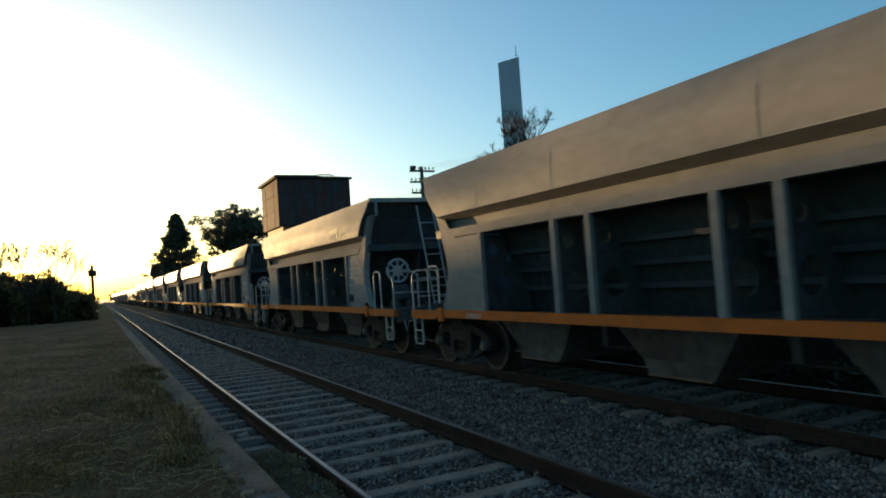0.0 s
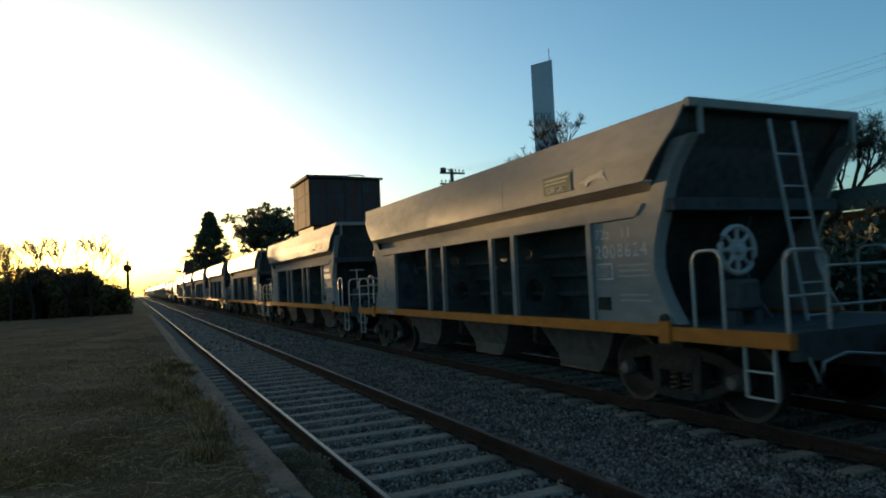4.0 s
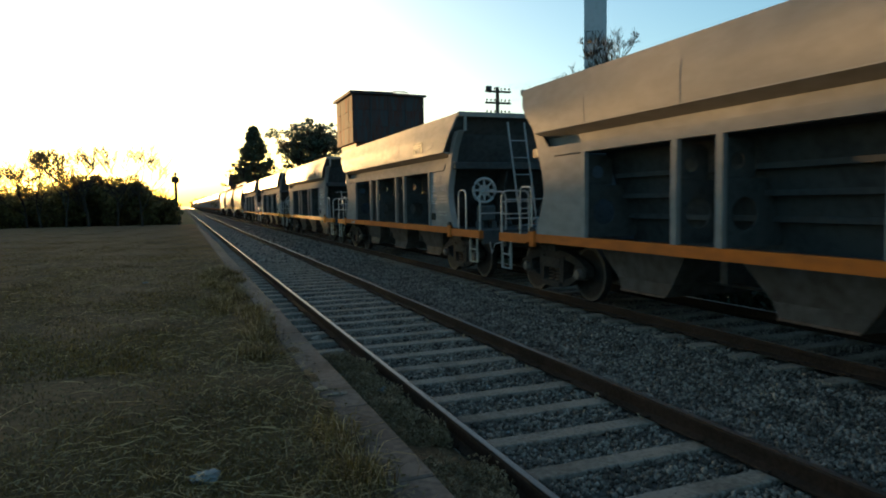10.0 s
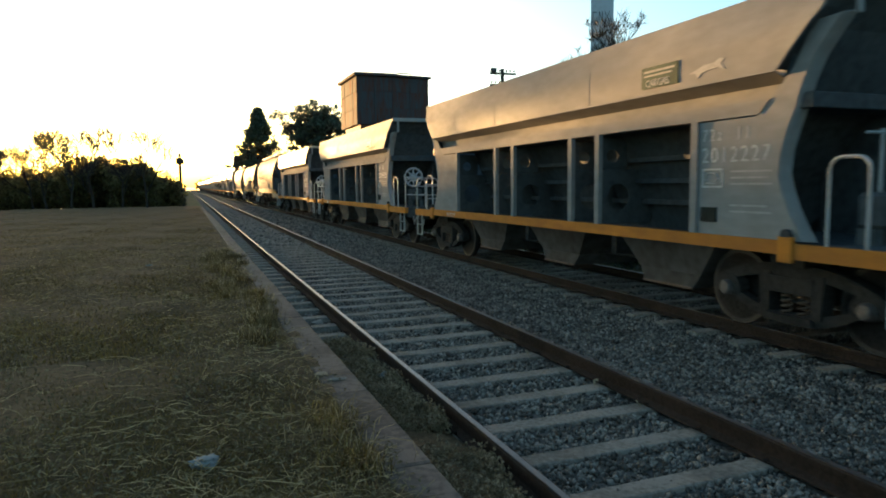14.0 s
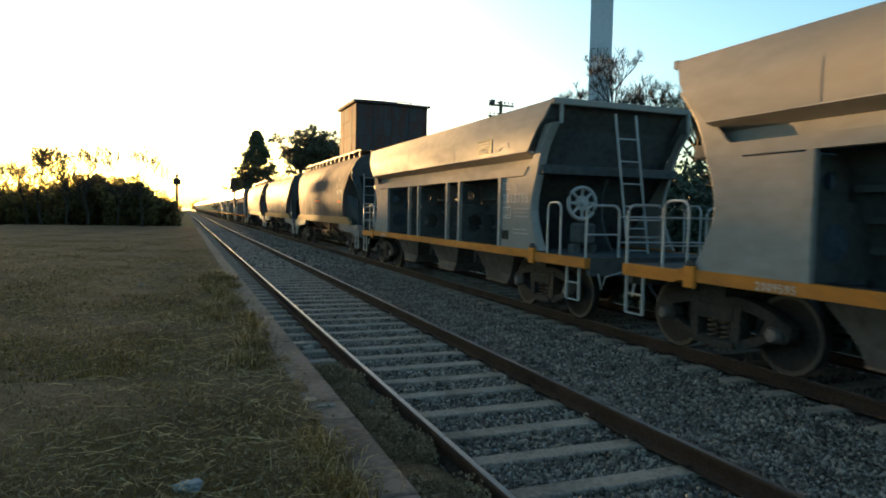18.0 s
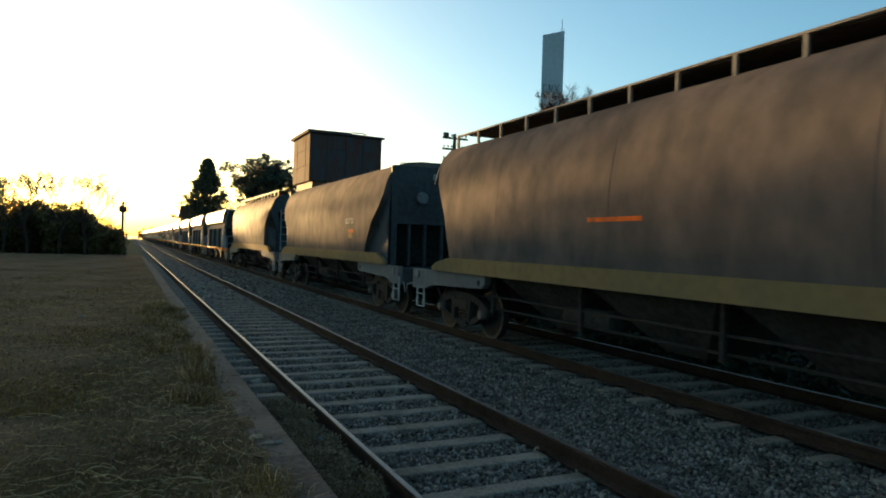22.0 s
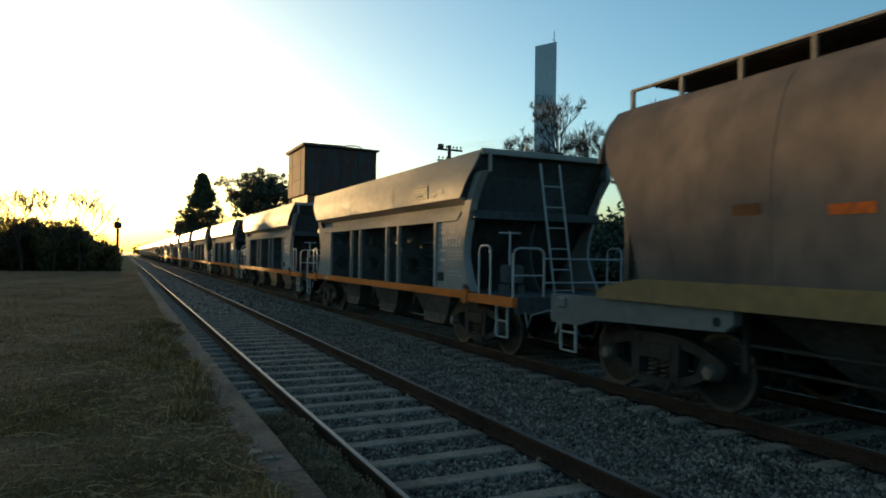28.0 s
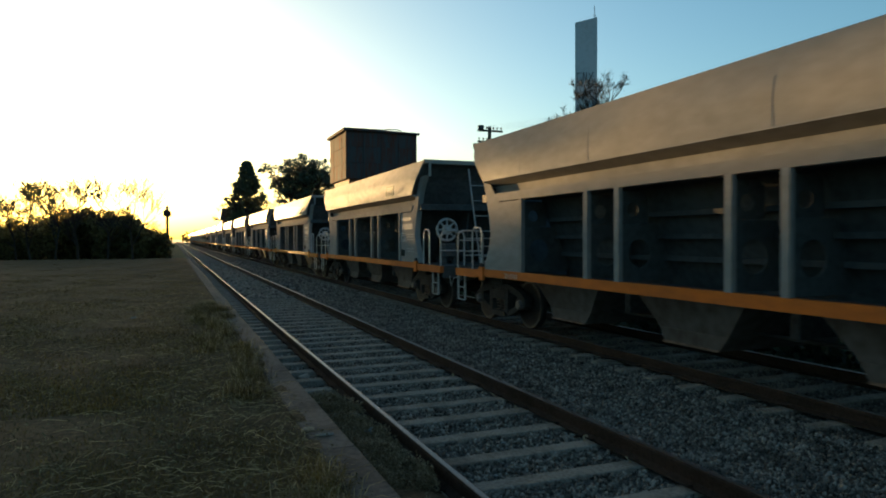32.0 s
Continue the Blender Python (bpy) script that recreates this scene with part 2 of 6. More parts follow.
# White render tinted blue, so the colour carries the haze of distance.
M_TOWER = mat("haze_tinted_white_render", (0.44, 0.48, 0.52), 0.75, 0.0, (0.37, 0.4, 0.43), 0.2, 2.0, 0.5, 0.05, 4.0, spec=0.15)
M_SHED = mat("dark_green_shed_sheet", (0.08, 0.1, 0.09), 0.6, 0.0, (0.045, 0.055, 0.05), 0.6, 6.0, 0.5, 0.1)
M_WALL = mat("plain_rendered_wall", (0.28, 0.25, 0.21), 0.85, 0.0, (0.18, 0.16, 0.13), 0.6, 6.0, 0.5, 0.1)
M_WOOD = mat("weathered_timber_pole", (0.13, 0.1, 0.075), 0.85, 0.0, (0.07, 0.055, 0.04), 2.0, 24.0, 0.5, 0.2, 30.0, (1, 1, 0.2))
M_GLASSINS = mat("brown_porcelain", (0.16, 0.09, 0.06), 0.25, 0.0, (0.1, 0.06, 0.04), 5.0, 20.0, 0.3, 0.0)
M_WIRE = mat("dull_wire", (0.08, 0.08, 0.08), 0.6, 0.5, (0.05, 0.05, 0.05), 5.0, 20.0, 0.3, 0.0)
M_CAR = mat("silver_car_paint", (0.45, 0.47, 0.48), 0.3, 0.5, (0.35, 0.36, 0.37), 1.0, 8.0, 0.3, 0.0)
M_CARGLASS = mat("dark_car_glass", (0.015, 0.018, 0.02), 0.08, 0.0, (0.01, 0.012, 0.014), 1.0, 8.0, 0.3, 0.0)
M_TYRE = mat("black_tyre_rubber", (0.025, 0.025, 0.025), 0.85, 0.0, (0.015, 0.015, 0.015), 4.0, 20.0, 0.4, 0.1)
M_LITTER = mat("crumpled_pale_litter", (0.19, 0.19, 0.18), 0.6, 0.0, (0.09, 0.092, 0.088), 8.0, 40.0, 0.4, 0.3)

# ---------------------------------------------------------------- mesh helpers


def mesh_of(name, bm, material, smooth=False):
    bmesh.ops.recalc_face_normals(bm, faces=bm.faces)
    me = bpy.data.meshes.new(name)
    bm.to_mesh(me)
    bm.free()
    me.materials.append(material)
    if smooth:
        me.polygons.foreach_set("use_smooth", [True] * len(me.polygons))
        me.set_sharp_from_angle(angle=radians(40))
    return me


def part(name, bm, material, parent, label="", smooth=False):
    ob = new(name, mesh_of(name, bm, material, smooth))
    if parent is not None:
        ob.parent = parent
    if label:
        ob["label"] = label
    return ob


def part_copy(ob, location=(0, 0, 0), flip=False):
    c = ob.copy()
    scene.collection.objects.link(c)
    c.location = location
    if flip:
        c.rotation_euler = (0, 0, math.pi)
    return c


def thing(name, at=(0, 0, 0), label="", category="", group="", kind=""):
    ob = new(name)
    ob.empty_display_size = 0.3
    ob.location = at
    return tagged(ob, label, category, group, kind)


def solid(name, bm, material, label, category="", group="", kind="", smooth=False):
    return tagged(part(name, bm, material, None, "", smooth), label, category, group, kind)


def box(bm, x0, x1, y0, y1, z0, z1, bevel=0.0):
    v = [bm.verts.new(p) for p in ((x0, y0, z0), (x1, y0, z0), (x1, y1, z0), (x0, y1, z0), (x0, y0, z1), (x1, y0, z1), (x1, y1, z1), (x0, y1, z1))]
    fs = [bm.faces.new([v[i] for i in q]) for q in ((0, 3, 2, 1), (4, 5, 6, 7), (0, 1, 5, 4), (1, 2, 6, 5), (2, 3, 7, 6), (3, 0, 4, 7))]
    if bevel:
        es = {e for f in fs for e in f.edges}
        bmesh.ops.bevel(bm, geom=list(es), offset=bevel, segments=1, affect='EDGES')
    return bm


def hull8(bm, low, high):
    """A block between two rings of four points."""
    a, b = [bm.verts.new(p) for p in low], [bm.verts.new(p) for p in high]
    bm.faces.new(a[::-1]), bm.faces.new(b)
    for i in range(4):
        bm.faces.new((a[i], a[(i + 1) % 4], b[(i + 1) % 4], b[i]))
    return bm


def prism(bm, outline, axis, a, b):
    """A flat outline, (y, z), (x, z) or (x, y), drawn out along its axis from a to b."""
    def put(p, s):
        return {'x': (s, p[0], p[1]), 'y': (p[0], s, p[1]), 'z': (p[0], p[1], s)}[axis]
    lo, hi = [bm.verts.new(put(p, a)) for p in outline], [bm.verts.new(put(p, b)) for p in outline]
    n = len(outline)
    bm.faces.new(lo[::-1]), bm.faces.new(hi)
    for i in range(n):
        bm.faces.new((lo[i], lo[(i + 1) % n], hi[(i + 1) % n], hi[i]))
    return bm


def sheet(bm, rows, thick):
    """A bent plate through rows of points, each row alike long, given some thickness along its normals."""
    grid = [[bm.verts.new(p) for p in row] for row in rows]
    fs = []
    for r in range(len(rows) - 1):
        for c in range(len(rows[0]) - 1):
            fs.append(bm.faces.new((grid[r][c], grid[r][c + 1], grid[r + 1][c + 1], grid[r + 1][c])))
    bmesh.ops.recalc_face_normals(bm, faces=fs)
    bmesh.ops.solidify(bm, geom=fs, thickness=thick)
    return bm


def tube(bm, pts, r, sides=6, closed=False, r2=None):
    pts = [Vector(p) for p in pts]
    rings = []
    n = len(pts)
    for i, p in enumerate(pts):
        if closed:
            d = pts[(i + 1) % n] - pts[i - 1]
        else:
            d = pts[min(i + 1, n - 1)] - pts[max(i - 1, 0)]
        d.normalize()
        side = d.cross(Vector((0, 0, 1)) if abs(d.z) < 0.9 else Vector((1, 0, 0))).normalized()
        up = side.cross(d)
        rad = r if r2 is None else r + (r2 - r) * i / (n - 1)
        rings.append([bm.verts.new(p + rad * (math.cos(k * math.tau / sides) * side + math.sin(k * math.tau / sides) * up)) for k in range(sides)])
    for i in range(n if closed else n - 1):
        a, b = rings[i], rings[(i + 1) % n]
        for k in range(sides):
            bm.faces.new((a[k], a[(k + 1) % sides], b[(k + 1) % sides], b[k]))
    if not closed:
        bm.faces.new(rings[0][::-1]), bm.faces.new(rings[-1])
    return bm


def disc(bm, centre, axis, radii):
    """A turned body: radii is a list of (along the axis, radius)."""
    c, n = Vector(centre), 20
    rings = []
    for s, r in radii:
        ring = []
        for k in range(n):
            a, b = r * math.cos(k * math.tau / n), r * math.sin(k * math.tau / n)
            p = {'x': (s, a, b), 'y': (a, s, b), 'z': (a, b, s)}[axis]
            ring.append(bm.verts.new(c + Vector(p)))
        rings.append(ring)
    for a, b in zip(rings, rings[1:]):
        for k in range(n):
            bm.faces.new((a[k], a[(k + 1) % n], b[(k + 1) % n], b[k]))
    bm.faces.new(rings[0][::-1]), bm.faces.new(rings[-1])
    return bm


def hoop_points(a, b, height, corner=0.13):
    """An inverted U from foot a to foot b."""
    a, b = Vector(a), Vector(b)
    u = (b - a).normalized()
    pts = [a, a + Vector((0, 0, height - corner))]
    for k in range(1, 6):
        w = k * math.pi / 10
        pts.append(a + Vector((0, 0, height - corner + corner * math.sin(w))) + u * corner * (1 - math.cos(w)))
    for k in range(5, 0, -1):
        w = k * math.pi / 10
        pts.append(b + Vector((0, 0, height - corner + corner * math.sin(w))) - u * corner * (1 - math.cos(w)))
    return pts + [b + Vector((0, 0, height - corner)), b]


def quads(name, verts, faces, material):
    """A mesh of loose faces with one material."""
    me = bpy.data.meshes.new(name)
    if isinstance(faces, np.ndarray):
        n, k = faces.shape
        me.vertices.add(len(verts))
        me.vertices.foreach_set("co", np.asarray(verts, np.float32).ravel())
        me.loops.add(n * k)
        me.loops.foreach_set("vertex_index", faces.astype(np.int32).ravel())
        me.polygons.add(n)
        me.polygons.foreach_set("loop_start", np.arange(0, n * k, k, dtype=np.int32))
        me.update(calc_edges=True)
    else:
        me.from_pydata(verts, [], faces)
    me.materials.append(material)
    return me


GLYPH = {}


def glyph(ch, size):
    """A single built-in figure as a thin mesh, and the step to the next one."""
    if (ch, size) not in GLYPH:
        cu = bpy.data.curves.new("figure", 'FONT')
        cu.body, cu.size, cu.extrude = ch, size, 0.0015
        tmp = new("figure", cu)
        bpy.context.view_layer.update()
        me = bpy.data.meshes.new_from_object(tmp.evaluated_get(bpy.context.evaluated_depsgraph_get()))
        bpy.data.objects.remove(tmp)
        bpy.data.curves.remove(cu)
        me.materials.clear()
        GLYPH[ch, size] = me
    return GLYPH[ch, size]


def lettering(name, text, size, m, material, parent, label=""):
    """Stencilled figures, each one a part, set evenly from the pose m in their thing's space."""
    for k, ch in enumerate(text):
        if ch == " ":
            continue
        me = glyph(ch, size)
        if len(me.materials) and me.materials[0] is not material:
            me = me.copy()
            me.materials.clear()
        if not len(me.materials):
            me.materials.append(material)
        ob = new(name, me)
        ob.parent = parent
        ob.matrix_local = m @ Matrix.Translation((k * size * 0.6, 0, 0))
        if label:
            ob["label"] = label


def side_pose(y, z, x):
    """Lettering on a side that faces -x: it reads towards -y."""
    return Matrix.Translation((x, y, z)) @ Matrix(((0, 0, -1, 0), (-1, 0, 0, 0), (0, 1, 0, 0), (0, 0, 0, 1)))


def end_pose(x, z, y):
    """Lettering on an end that faces -y."""
    return Matrix.Translation((x, y, z)) @ Matrix(((1, 0, 0, 0), (0, 0, -1, 0), (0, 1, 0, 0), (0, 0, 0, 1)))


# ---------------------------------------------------------------- ground, track bed
GAUGE = 1.746        # between the middles of the rail heads
TRACK_A, TRACK_B = 2.759, 7.22
RAIL_TOP = 0.17
PLATFORM = 0.30

bm = bmesh.new()
for a, b in ((-2500.0, -9.0), (-9.0, 1.0), (1.0, 12.0), (12.0, 2500.0)):
    v = [bm.verts.new(p) for p in ((a, -300, -0.12), (b, -300, -0.12), (b, 3500, -0.12), (a, 3500, -0.12))]
    bm.faces.new(v)
bmesh.ops.remove_doubles(bm, verts=bm.verts, dist=0.001)
solid("ground", bm, M_GROUND, "rough open ground of dry grass and earth", "ground", kind="structure")

bm = bmesh.new()
prism(bm, [(1.26, -0.16), (1.29, -0.09), (1.8, -0.065), (2.0, -0.03), (3.55, -0.03), (4.05, -0.005), (5.5, -0.005), (5.8, -0.04), (8.6, -0.05), (8.9, -0.06), (9.4, -0.16)], 'y', -25.0, 600.0)
solid("ballast_bed", bm, M_BALLAST, "grey crushed-stone ballast bed under both tracks", "ballast", kind="structure")


def rail(x, name):
    head = [(-0.035, 0.125), (-0.037, 0.155), (-0.03, RAIL_TOP - 0.004), (0.03, RAIL_TOP - 0.004), (0.037, 0.155), (0.035, 0.125),
            (0.011, 0.115), (0.009, 0.045), (0.07, 0.022), (0.07, 0.01), (-0.07, 0.01), (-0.07, 0.022), (-0.009, 0.045), (-0.011, 0.115)]
    bm = bmesh.new()
    prism(bm, [(x + a, b) for a, b in head], 'y', -25.0, 600.0)
    r = solid(name, bm, M_RAILSIDE, "rust-brown steel rail with a polished running top", "rail", "rails of the two tracks", "structure")
    bm = bmesh.new()
    box(bm, x - 0.022, x + 0.022, -25.0, 600.0, RAIL_TOP - 0.004, RAIL_TOP)
    part("rail_head", bm, M_RAILTOP, r, "bright polished running surface")
    return r


for i, x in enumerate((TRACK_A - GAUGE / 2, TRACK_A + GAUGE / 2, TRACK_B - GAUGE / 2, TRACK_B + GAUGE / 2)):
    rail(x, "rail")

# ---------------------------------------------------------------- platform
bm = bmesh.new()
box(bm, -13.0, 0.96, -8.0, 62.0, -0.15, PLATFORM - 0.02)
platform = solid("platform", bm, M_SOIL, "low overgrown earth platform beside the near track", "platform", kind="structure")
bm = bmesh.new()
box(bm, 0.965, 1.24, -8.0, 62.0, -0.15, PLATFORM - 0.09)
part("platform_wall", bm, M_COPING, platform, "stained concrete platform face")

# ---------------------------------------------------------------- wagons
HW = 1.50            # half width over the sills
BOGIE_Y, WHEELBASE, WHEEL_R = 5.2, 1.80, 0.46


def add_bogies(w, centres):
    """Two three-piece bogies: side frames, bolster, wheelsets, axle boxes, springs, all parts of the wagon."""
    bm = bmesh.new()
    ys = [-1.1 + 0.1 * k for k in range(23)]

    def chord(y, low, high, power):
        return high + (low - high) * (abs(y) / 1.1) ** power
    top = [(y, chord(y, 0.74, 1.0, 2.6)) for y in ys]
    under = [(y, chord(y, 0.64, 0.86, 2.4)) for y in ys]
    prism(bm, top + under[::-1], 'x', -0.07, 0.07)
    deep = [(y, chord(y, 0.74, 0.33, 2.2)) for y in ys[2:-2]]
    inner = [(y, chord(y, 0.82, 0.45, 2.2)) for y in ys[2:-2]]
    prism(bm, inner + deep[::-1], 'x', -0.066, 0.066)
    for a in (-1, 1):
        prism(bm, [(a * 0.27, 0.42), (a * 0.4, 0.44), (a * 0.42, 0.9), (a * 0.27, 0.9)], 'x', -0.09, 0.09)
        prism(bm, [(a * (0.9 + 0.19 * math.cos(k * math.pi / 8)), 0.62 + 0.19 * math.sin(k * math.pi / 8)) for k in range(9)] + [(a * 0.75, 0.56), (a * 0.8, 0.62), (a * 0.9, 0.66), (a * 1.0, 0.62), (a * 1.05, 0.56)], 'x', -0.08, 0.08)
    prism(bm, [(-0.3, 0.68), (0.3, 0.68), (0.3, 0.86), (-0.3, 0.86)], 'x', -0.1, 0.1)
    prism(bm, [(-0.32, 0.36), (0.32, 0.36), (0.3, 0.44), (-0.3, 0.44)], 'x', -0.12, 0.12)
    frame_ob = part("side_frame", bm, M_IRON, w, "dusty brown cast side frame", True)
    bm = bmesh.new()
    box(bm, -1.0, 1.0, -0.2, 0.2, 0.55, 0.84, 0.03)
    bolster = part("bolster", bm, M_UNDER, w)
    bm = bmesh.new()
    for k in range(2):
        cx = -0.11 + 0.22 * k
        pts = [(0.055 * math.cos(a * 0.9), cx + 0.055 * math.sin(a * 0.9), 0.44 + a * 0.0085) for a in range(0, 29)]
        tube(bm, pts, 0.014, 5)
    spring = part("spring", bm, M_SPRING, w, "rusty coil spring")
    bm = bmesh.new()
    disc(bm, (0, 0, 0), 'x', [(-0.12, 0.035), (-0.115, 0.07), (-0.08, 0.092), (0.0, 0.1), (0.08, 0.105), (0.12, 0.09)])
    boxed = part("axle_box", bm, M_CAP, w, "pale dusty bearing cap", True)
    bm = bmesh.new()
    disc(bm, (0, 0, 0), 'x', [(-1.05, 0.07), (1.05, 0.07)])
    wheels = part("wheelset", bm, M_WHEEL, w, "dark axle with two wheels", True)
    discs = []
    for s in (-1, 1):
        bm = bmesh.new()
        disc(bm, (s * GAUGE / 2, 0, 0), 'x', [(-0.065, WHEEL_R - 0.07), (-0.06, WHEEL_R - 0.012), (0.05, WHEEL_R - 0.007), (0.055, WHEEL_R - 0.07), (0.02, WHEEL_R - 0.09), (0.02, 0.2), (0.07, 0.14), (0.07, 0.08), (-0.07, 0.08), (-0.07, 0.14), (-0.02, 0.2), (-0.02, WHEEL_R - 0.09), (-0.065, WHEEL_R - 0.07)])
        discs.append(part("wheel", bm, M_WHEEL, wheels, "", True))
        bm = bmesh.new()
        disc(bm, (s * GAUGE / 2, 0, 0), 'x', [(-0.067, WHEEL_R - 0.055), (-0.067, WHEEL_R - 0.004), (-0.06, WHEEL_R), (0.052, WHEEL_R), (0.058, WHEEL_R - 0.004), (0.058, WHEEL_R - 0.055)])
        bmesh.ops.delete(bm, geom=[q for q in bm.faces if len(q.verts) > 4], context='FACES')
        discs.append(part("tyre", bm, M_TREAD, wheels, "bright rolled tyre", True))
    first = True
    for c in centres:
        for s in (-1, 1):
            o = frame_ob if first else part_copy(frame_ob)
            o.location = (s * 1.06, c, 0)
            o = spring if first else part_copy(spring)
            o.location = (s * 1.06, c, 0)
            for d in (-0.5, 0.5):
                o = boxed if first and d < 0 else part_copy(boxed)
                o.location = (s * 1.09, c + d * WHEELBASE, WHEEL_R + RAIL_TOP)
                if s > 0:
                    o.rotation_euler = (0, 0, math.pi)
            first = False
    first = True
    for c in centres:
        o = bolster if first else part_copy(bolster)
        o.location = (0, c, 0)
        for d in (-0.5, 0.5):
            if first:
                o, first = wheels, False
            else:
                o = part_copy(wheels)
                for q in discs:
                    t2 = q.copy()
                    scene.collection.objects.link(t2)
                    t2.parent = o
            o.location = (0, c + d * WHEELBASE, WHEEL_R + RAIL_TOP)


def add_coupler(w, y, s):
    bm = bmesh.new()
    box(bm, -0.12, 0.12, min(y, y + s * 0.28), max(y, y + s * 0.28), 0.88, 1.06, 0.02)
    box(bm, -0.17, 0.15, min(y + s * 0.26, y + s * 0.5), max(y + s * 0.26, y + s * 0.5), 0.85, 1.1, 0.05)
    part("coupler", bm, M_IRON, w, "rusty knuckle coupler")
    bm = bmesh.new()
    tube(bm, [(-0.42, y, 1.0), (-0.42, y + s * 0.12, 0.95), (-0.40, y + s * 0.22, 0.75), (-0.36, y + s * 0.36, 0.62), (-0.3, y + s * 0.5, 0.66)], 0.024, 6)
    part("brake_hose", bm, M_TYRE, w, "black rubber brake hose", True)
    bm = bmesh.new()
    tube(bm, [(-1.25, y, 1.02), (-1.25, y + s * 0.1, 0.78), (-1.2, y + s * 0.12, 0.98), (-0.9, y + s * 0.14, 1.05), (-0.3, y + s * 0.14, 0.98), (-0.15, y + s * 0.2, 1.08)], 0.014, 5)
    part("uncoupling_rod", bm, M_RAILING, w, "bent pale uncoupling rod", True)


def add_steps(w, x, y):
    bm = bmesh.new()
    s = 1 if x > 0 else -1
    for d in (0.0, 0.36):
        box(bm, x - 0.02, x + 0.02, y + d - 0.012, y + d + 0.012, 0.58, 1.15)
    for z in (0.58, 0.85):
        tube(bm, [(x, y, z), (x, y + 0.36, z)], 0.014, 5)
    part("step_ladder", bm, M_RAILING, w, "pale steel corner step")


END_CURVE = [(5.8, 3.46), (5.66, 3.3), (5.5, 3.1), (5.39, 2.88), (5.32, 2.66), (5.22, 2.42), (5.15, 2.2), (5.13, 1.98), (5.18, 1.8), (5.26, 1.62), (5.36, 1.45), (5.47, 1.285)]
PANEL = [(1.572, 3.03), (1.58, 3.2), (1.577, 3.38), (1.567, 3.46), (1.545, 3.55), (1.46, 3.85)]


def hopper_wagon(handwheel, sill_paint):
    """An open-topped grey hopper: leaning upper panels, ribbed side bays, three chutes, railed end decks."""
    w = thing("hopper_wagon")
    NEAR, FAR = -7.12, 6.6
    bm = bmesh.new()
    box(bm, -0.22, 0.22, NEAR, FAR, 0.82, 1.16)
    for y in (-5.2, 5.2):
        box(bm, -1.2, 1.2, y - 0.22, y + 0.22, 0.98, 1.2)
    part("centre_sill", bm, M_UNDER, w)
    for s in (-1, 1):
        bm = bmesh.new()
        outline = [(NEAR, 1.10), (-5.55, 1.10), (-5.45, 1.14), (5.45, 1.14), (5.55, 1.10), (FAR, 1.10), (FAR, 1.26), (5.5, 1.26), (5.45, 1.285), (-5.45, 1.285), (-5.5, 1.26), (NEAR, 1.26)]
        prism(bm, outline, 'x', s * (HW - 0.10), s * HW)
        part("side_sill", bm, sill_paint, w, "orange painted side sill" if sill_paint is M_ORANGE else "amber painted side sill")
        for y in (-5.45, 5.25):
            bm = bmesh.new()
            box(bm, s * (HW + 0.003) - 0.03, s * (HW + 0.003) + 0.03, y - 0.09, y + 0.09, 1.06, 1.33, 0.01)
            lug = part("sill_bracket", bm, sill_paint, w)
            bm = bmesh.new()
            disc(bm, (s * (HW + 0.003), y, 1.345), 'x', [(-0.025, 0.03), (-0.022, 0.062), (0.022, 0.062), (0.025, 0.03)])
            part("lifting_eye", bm, M_UNDER, lug)
        # upper panel with its bend, longer at the top than at the eave
        bm = bmesh.new()
        rows = [[(s * a, -0.14 + y * min(5.81, 5.17 + (z - 3.03) * 0.95), z) for y in (-1, -0.5, 0, 0.5, 1)] for a, z in PANEL]
        sheet(bm, rows, 0.03)
        panel = part("upper_panel", bm, M_PANEL, w, "smooth grey upper side panel", True)
        for y, rise in ((-1.9, 5), (1.4, 5), (3.5, 4)):
            bm = bmesh.new()
            tube(bm, [(s * (a + 0.001), y, z) for a, z in PANEL[:rise]], 0.0022, 4)
            part("weld_seam", bm, M_PANEL, panel)
        bm = bmesh.new()
        sheet(bm, [[(s * 1.57, -5.3, 3.032), (s * 1.57, 5.02, 3.032)], [(s * 1.3, -5.27, 2.93), (s * 1.3, 4.99, 2.93)], [(s * 1.3, -5.2, 2.68), (s * 1.3, 4.9, 2.68)]], 0.02)
        part("eave_soffit", bm, M_GREY, w)
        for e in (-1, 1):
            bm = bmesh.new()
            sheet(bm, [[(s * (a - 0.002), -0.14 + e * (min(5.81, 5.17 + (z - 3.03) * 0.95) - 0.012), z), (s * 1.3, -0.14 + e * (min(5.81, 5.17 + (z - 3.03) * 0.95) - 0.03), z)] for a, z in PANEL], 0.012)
            part("panel_return", bm, M_GREYSHADE, panel)
        bm = bmesh.new()
        prism(bm, [(-5.0, 2.61), (4.58, 2.61), (4.74, 2.762), (-5.15, 2.762)], 'x', s * 1.34, s * 1.468)
        part("top_rail", bm, M_GREY, w)
        for e in (-1, 1):
            arc = [((-0.14 if e < 0 else -0.2) + e * y, z) for y, z in END_CURVE]
            outline = [(-0.2 + e * 3.85, 1.285), (-0.2 + e * 3.85, 2.592), (-0.2 + e * 4.75, 2.592), (-0.2 + e * 5.0, 2.81), (-0.2 + e * 5.2, 3.02), (-0.2 + e * 5.45, 3.45)] + arc
            bm = bmesh.new()
            prism(bm, outline, 'x', s * 1.43, s * 1.455)
            side = part("end_sheet", bm, M_GREY, w, "grey side sheet with a curved end")
            bm = bmesh.new()
            sheet(bm, [[(s * 1.452, y, z) for y, z in arc], [(s * 1.425, y + e * 0.045, z) for y, z in arc], [(s * 1.34, y + e * 0.075, z) for y, z in arc]], 0.012)
            part("curled_edge", bm, M_GREY, side, "", True)
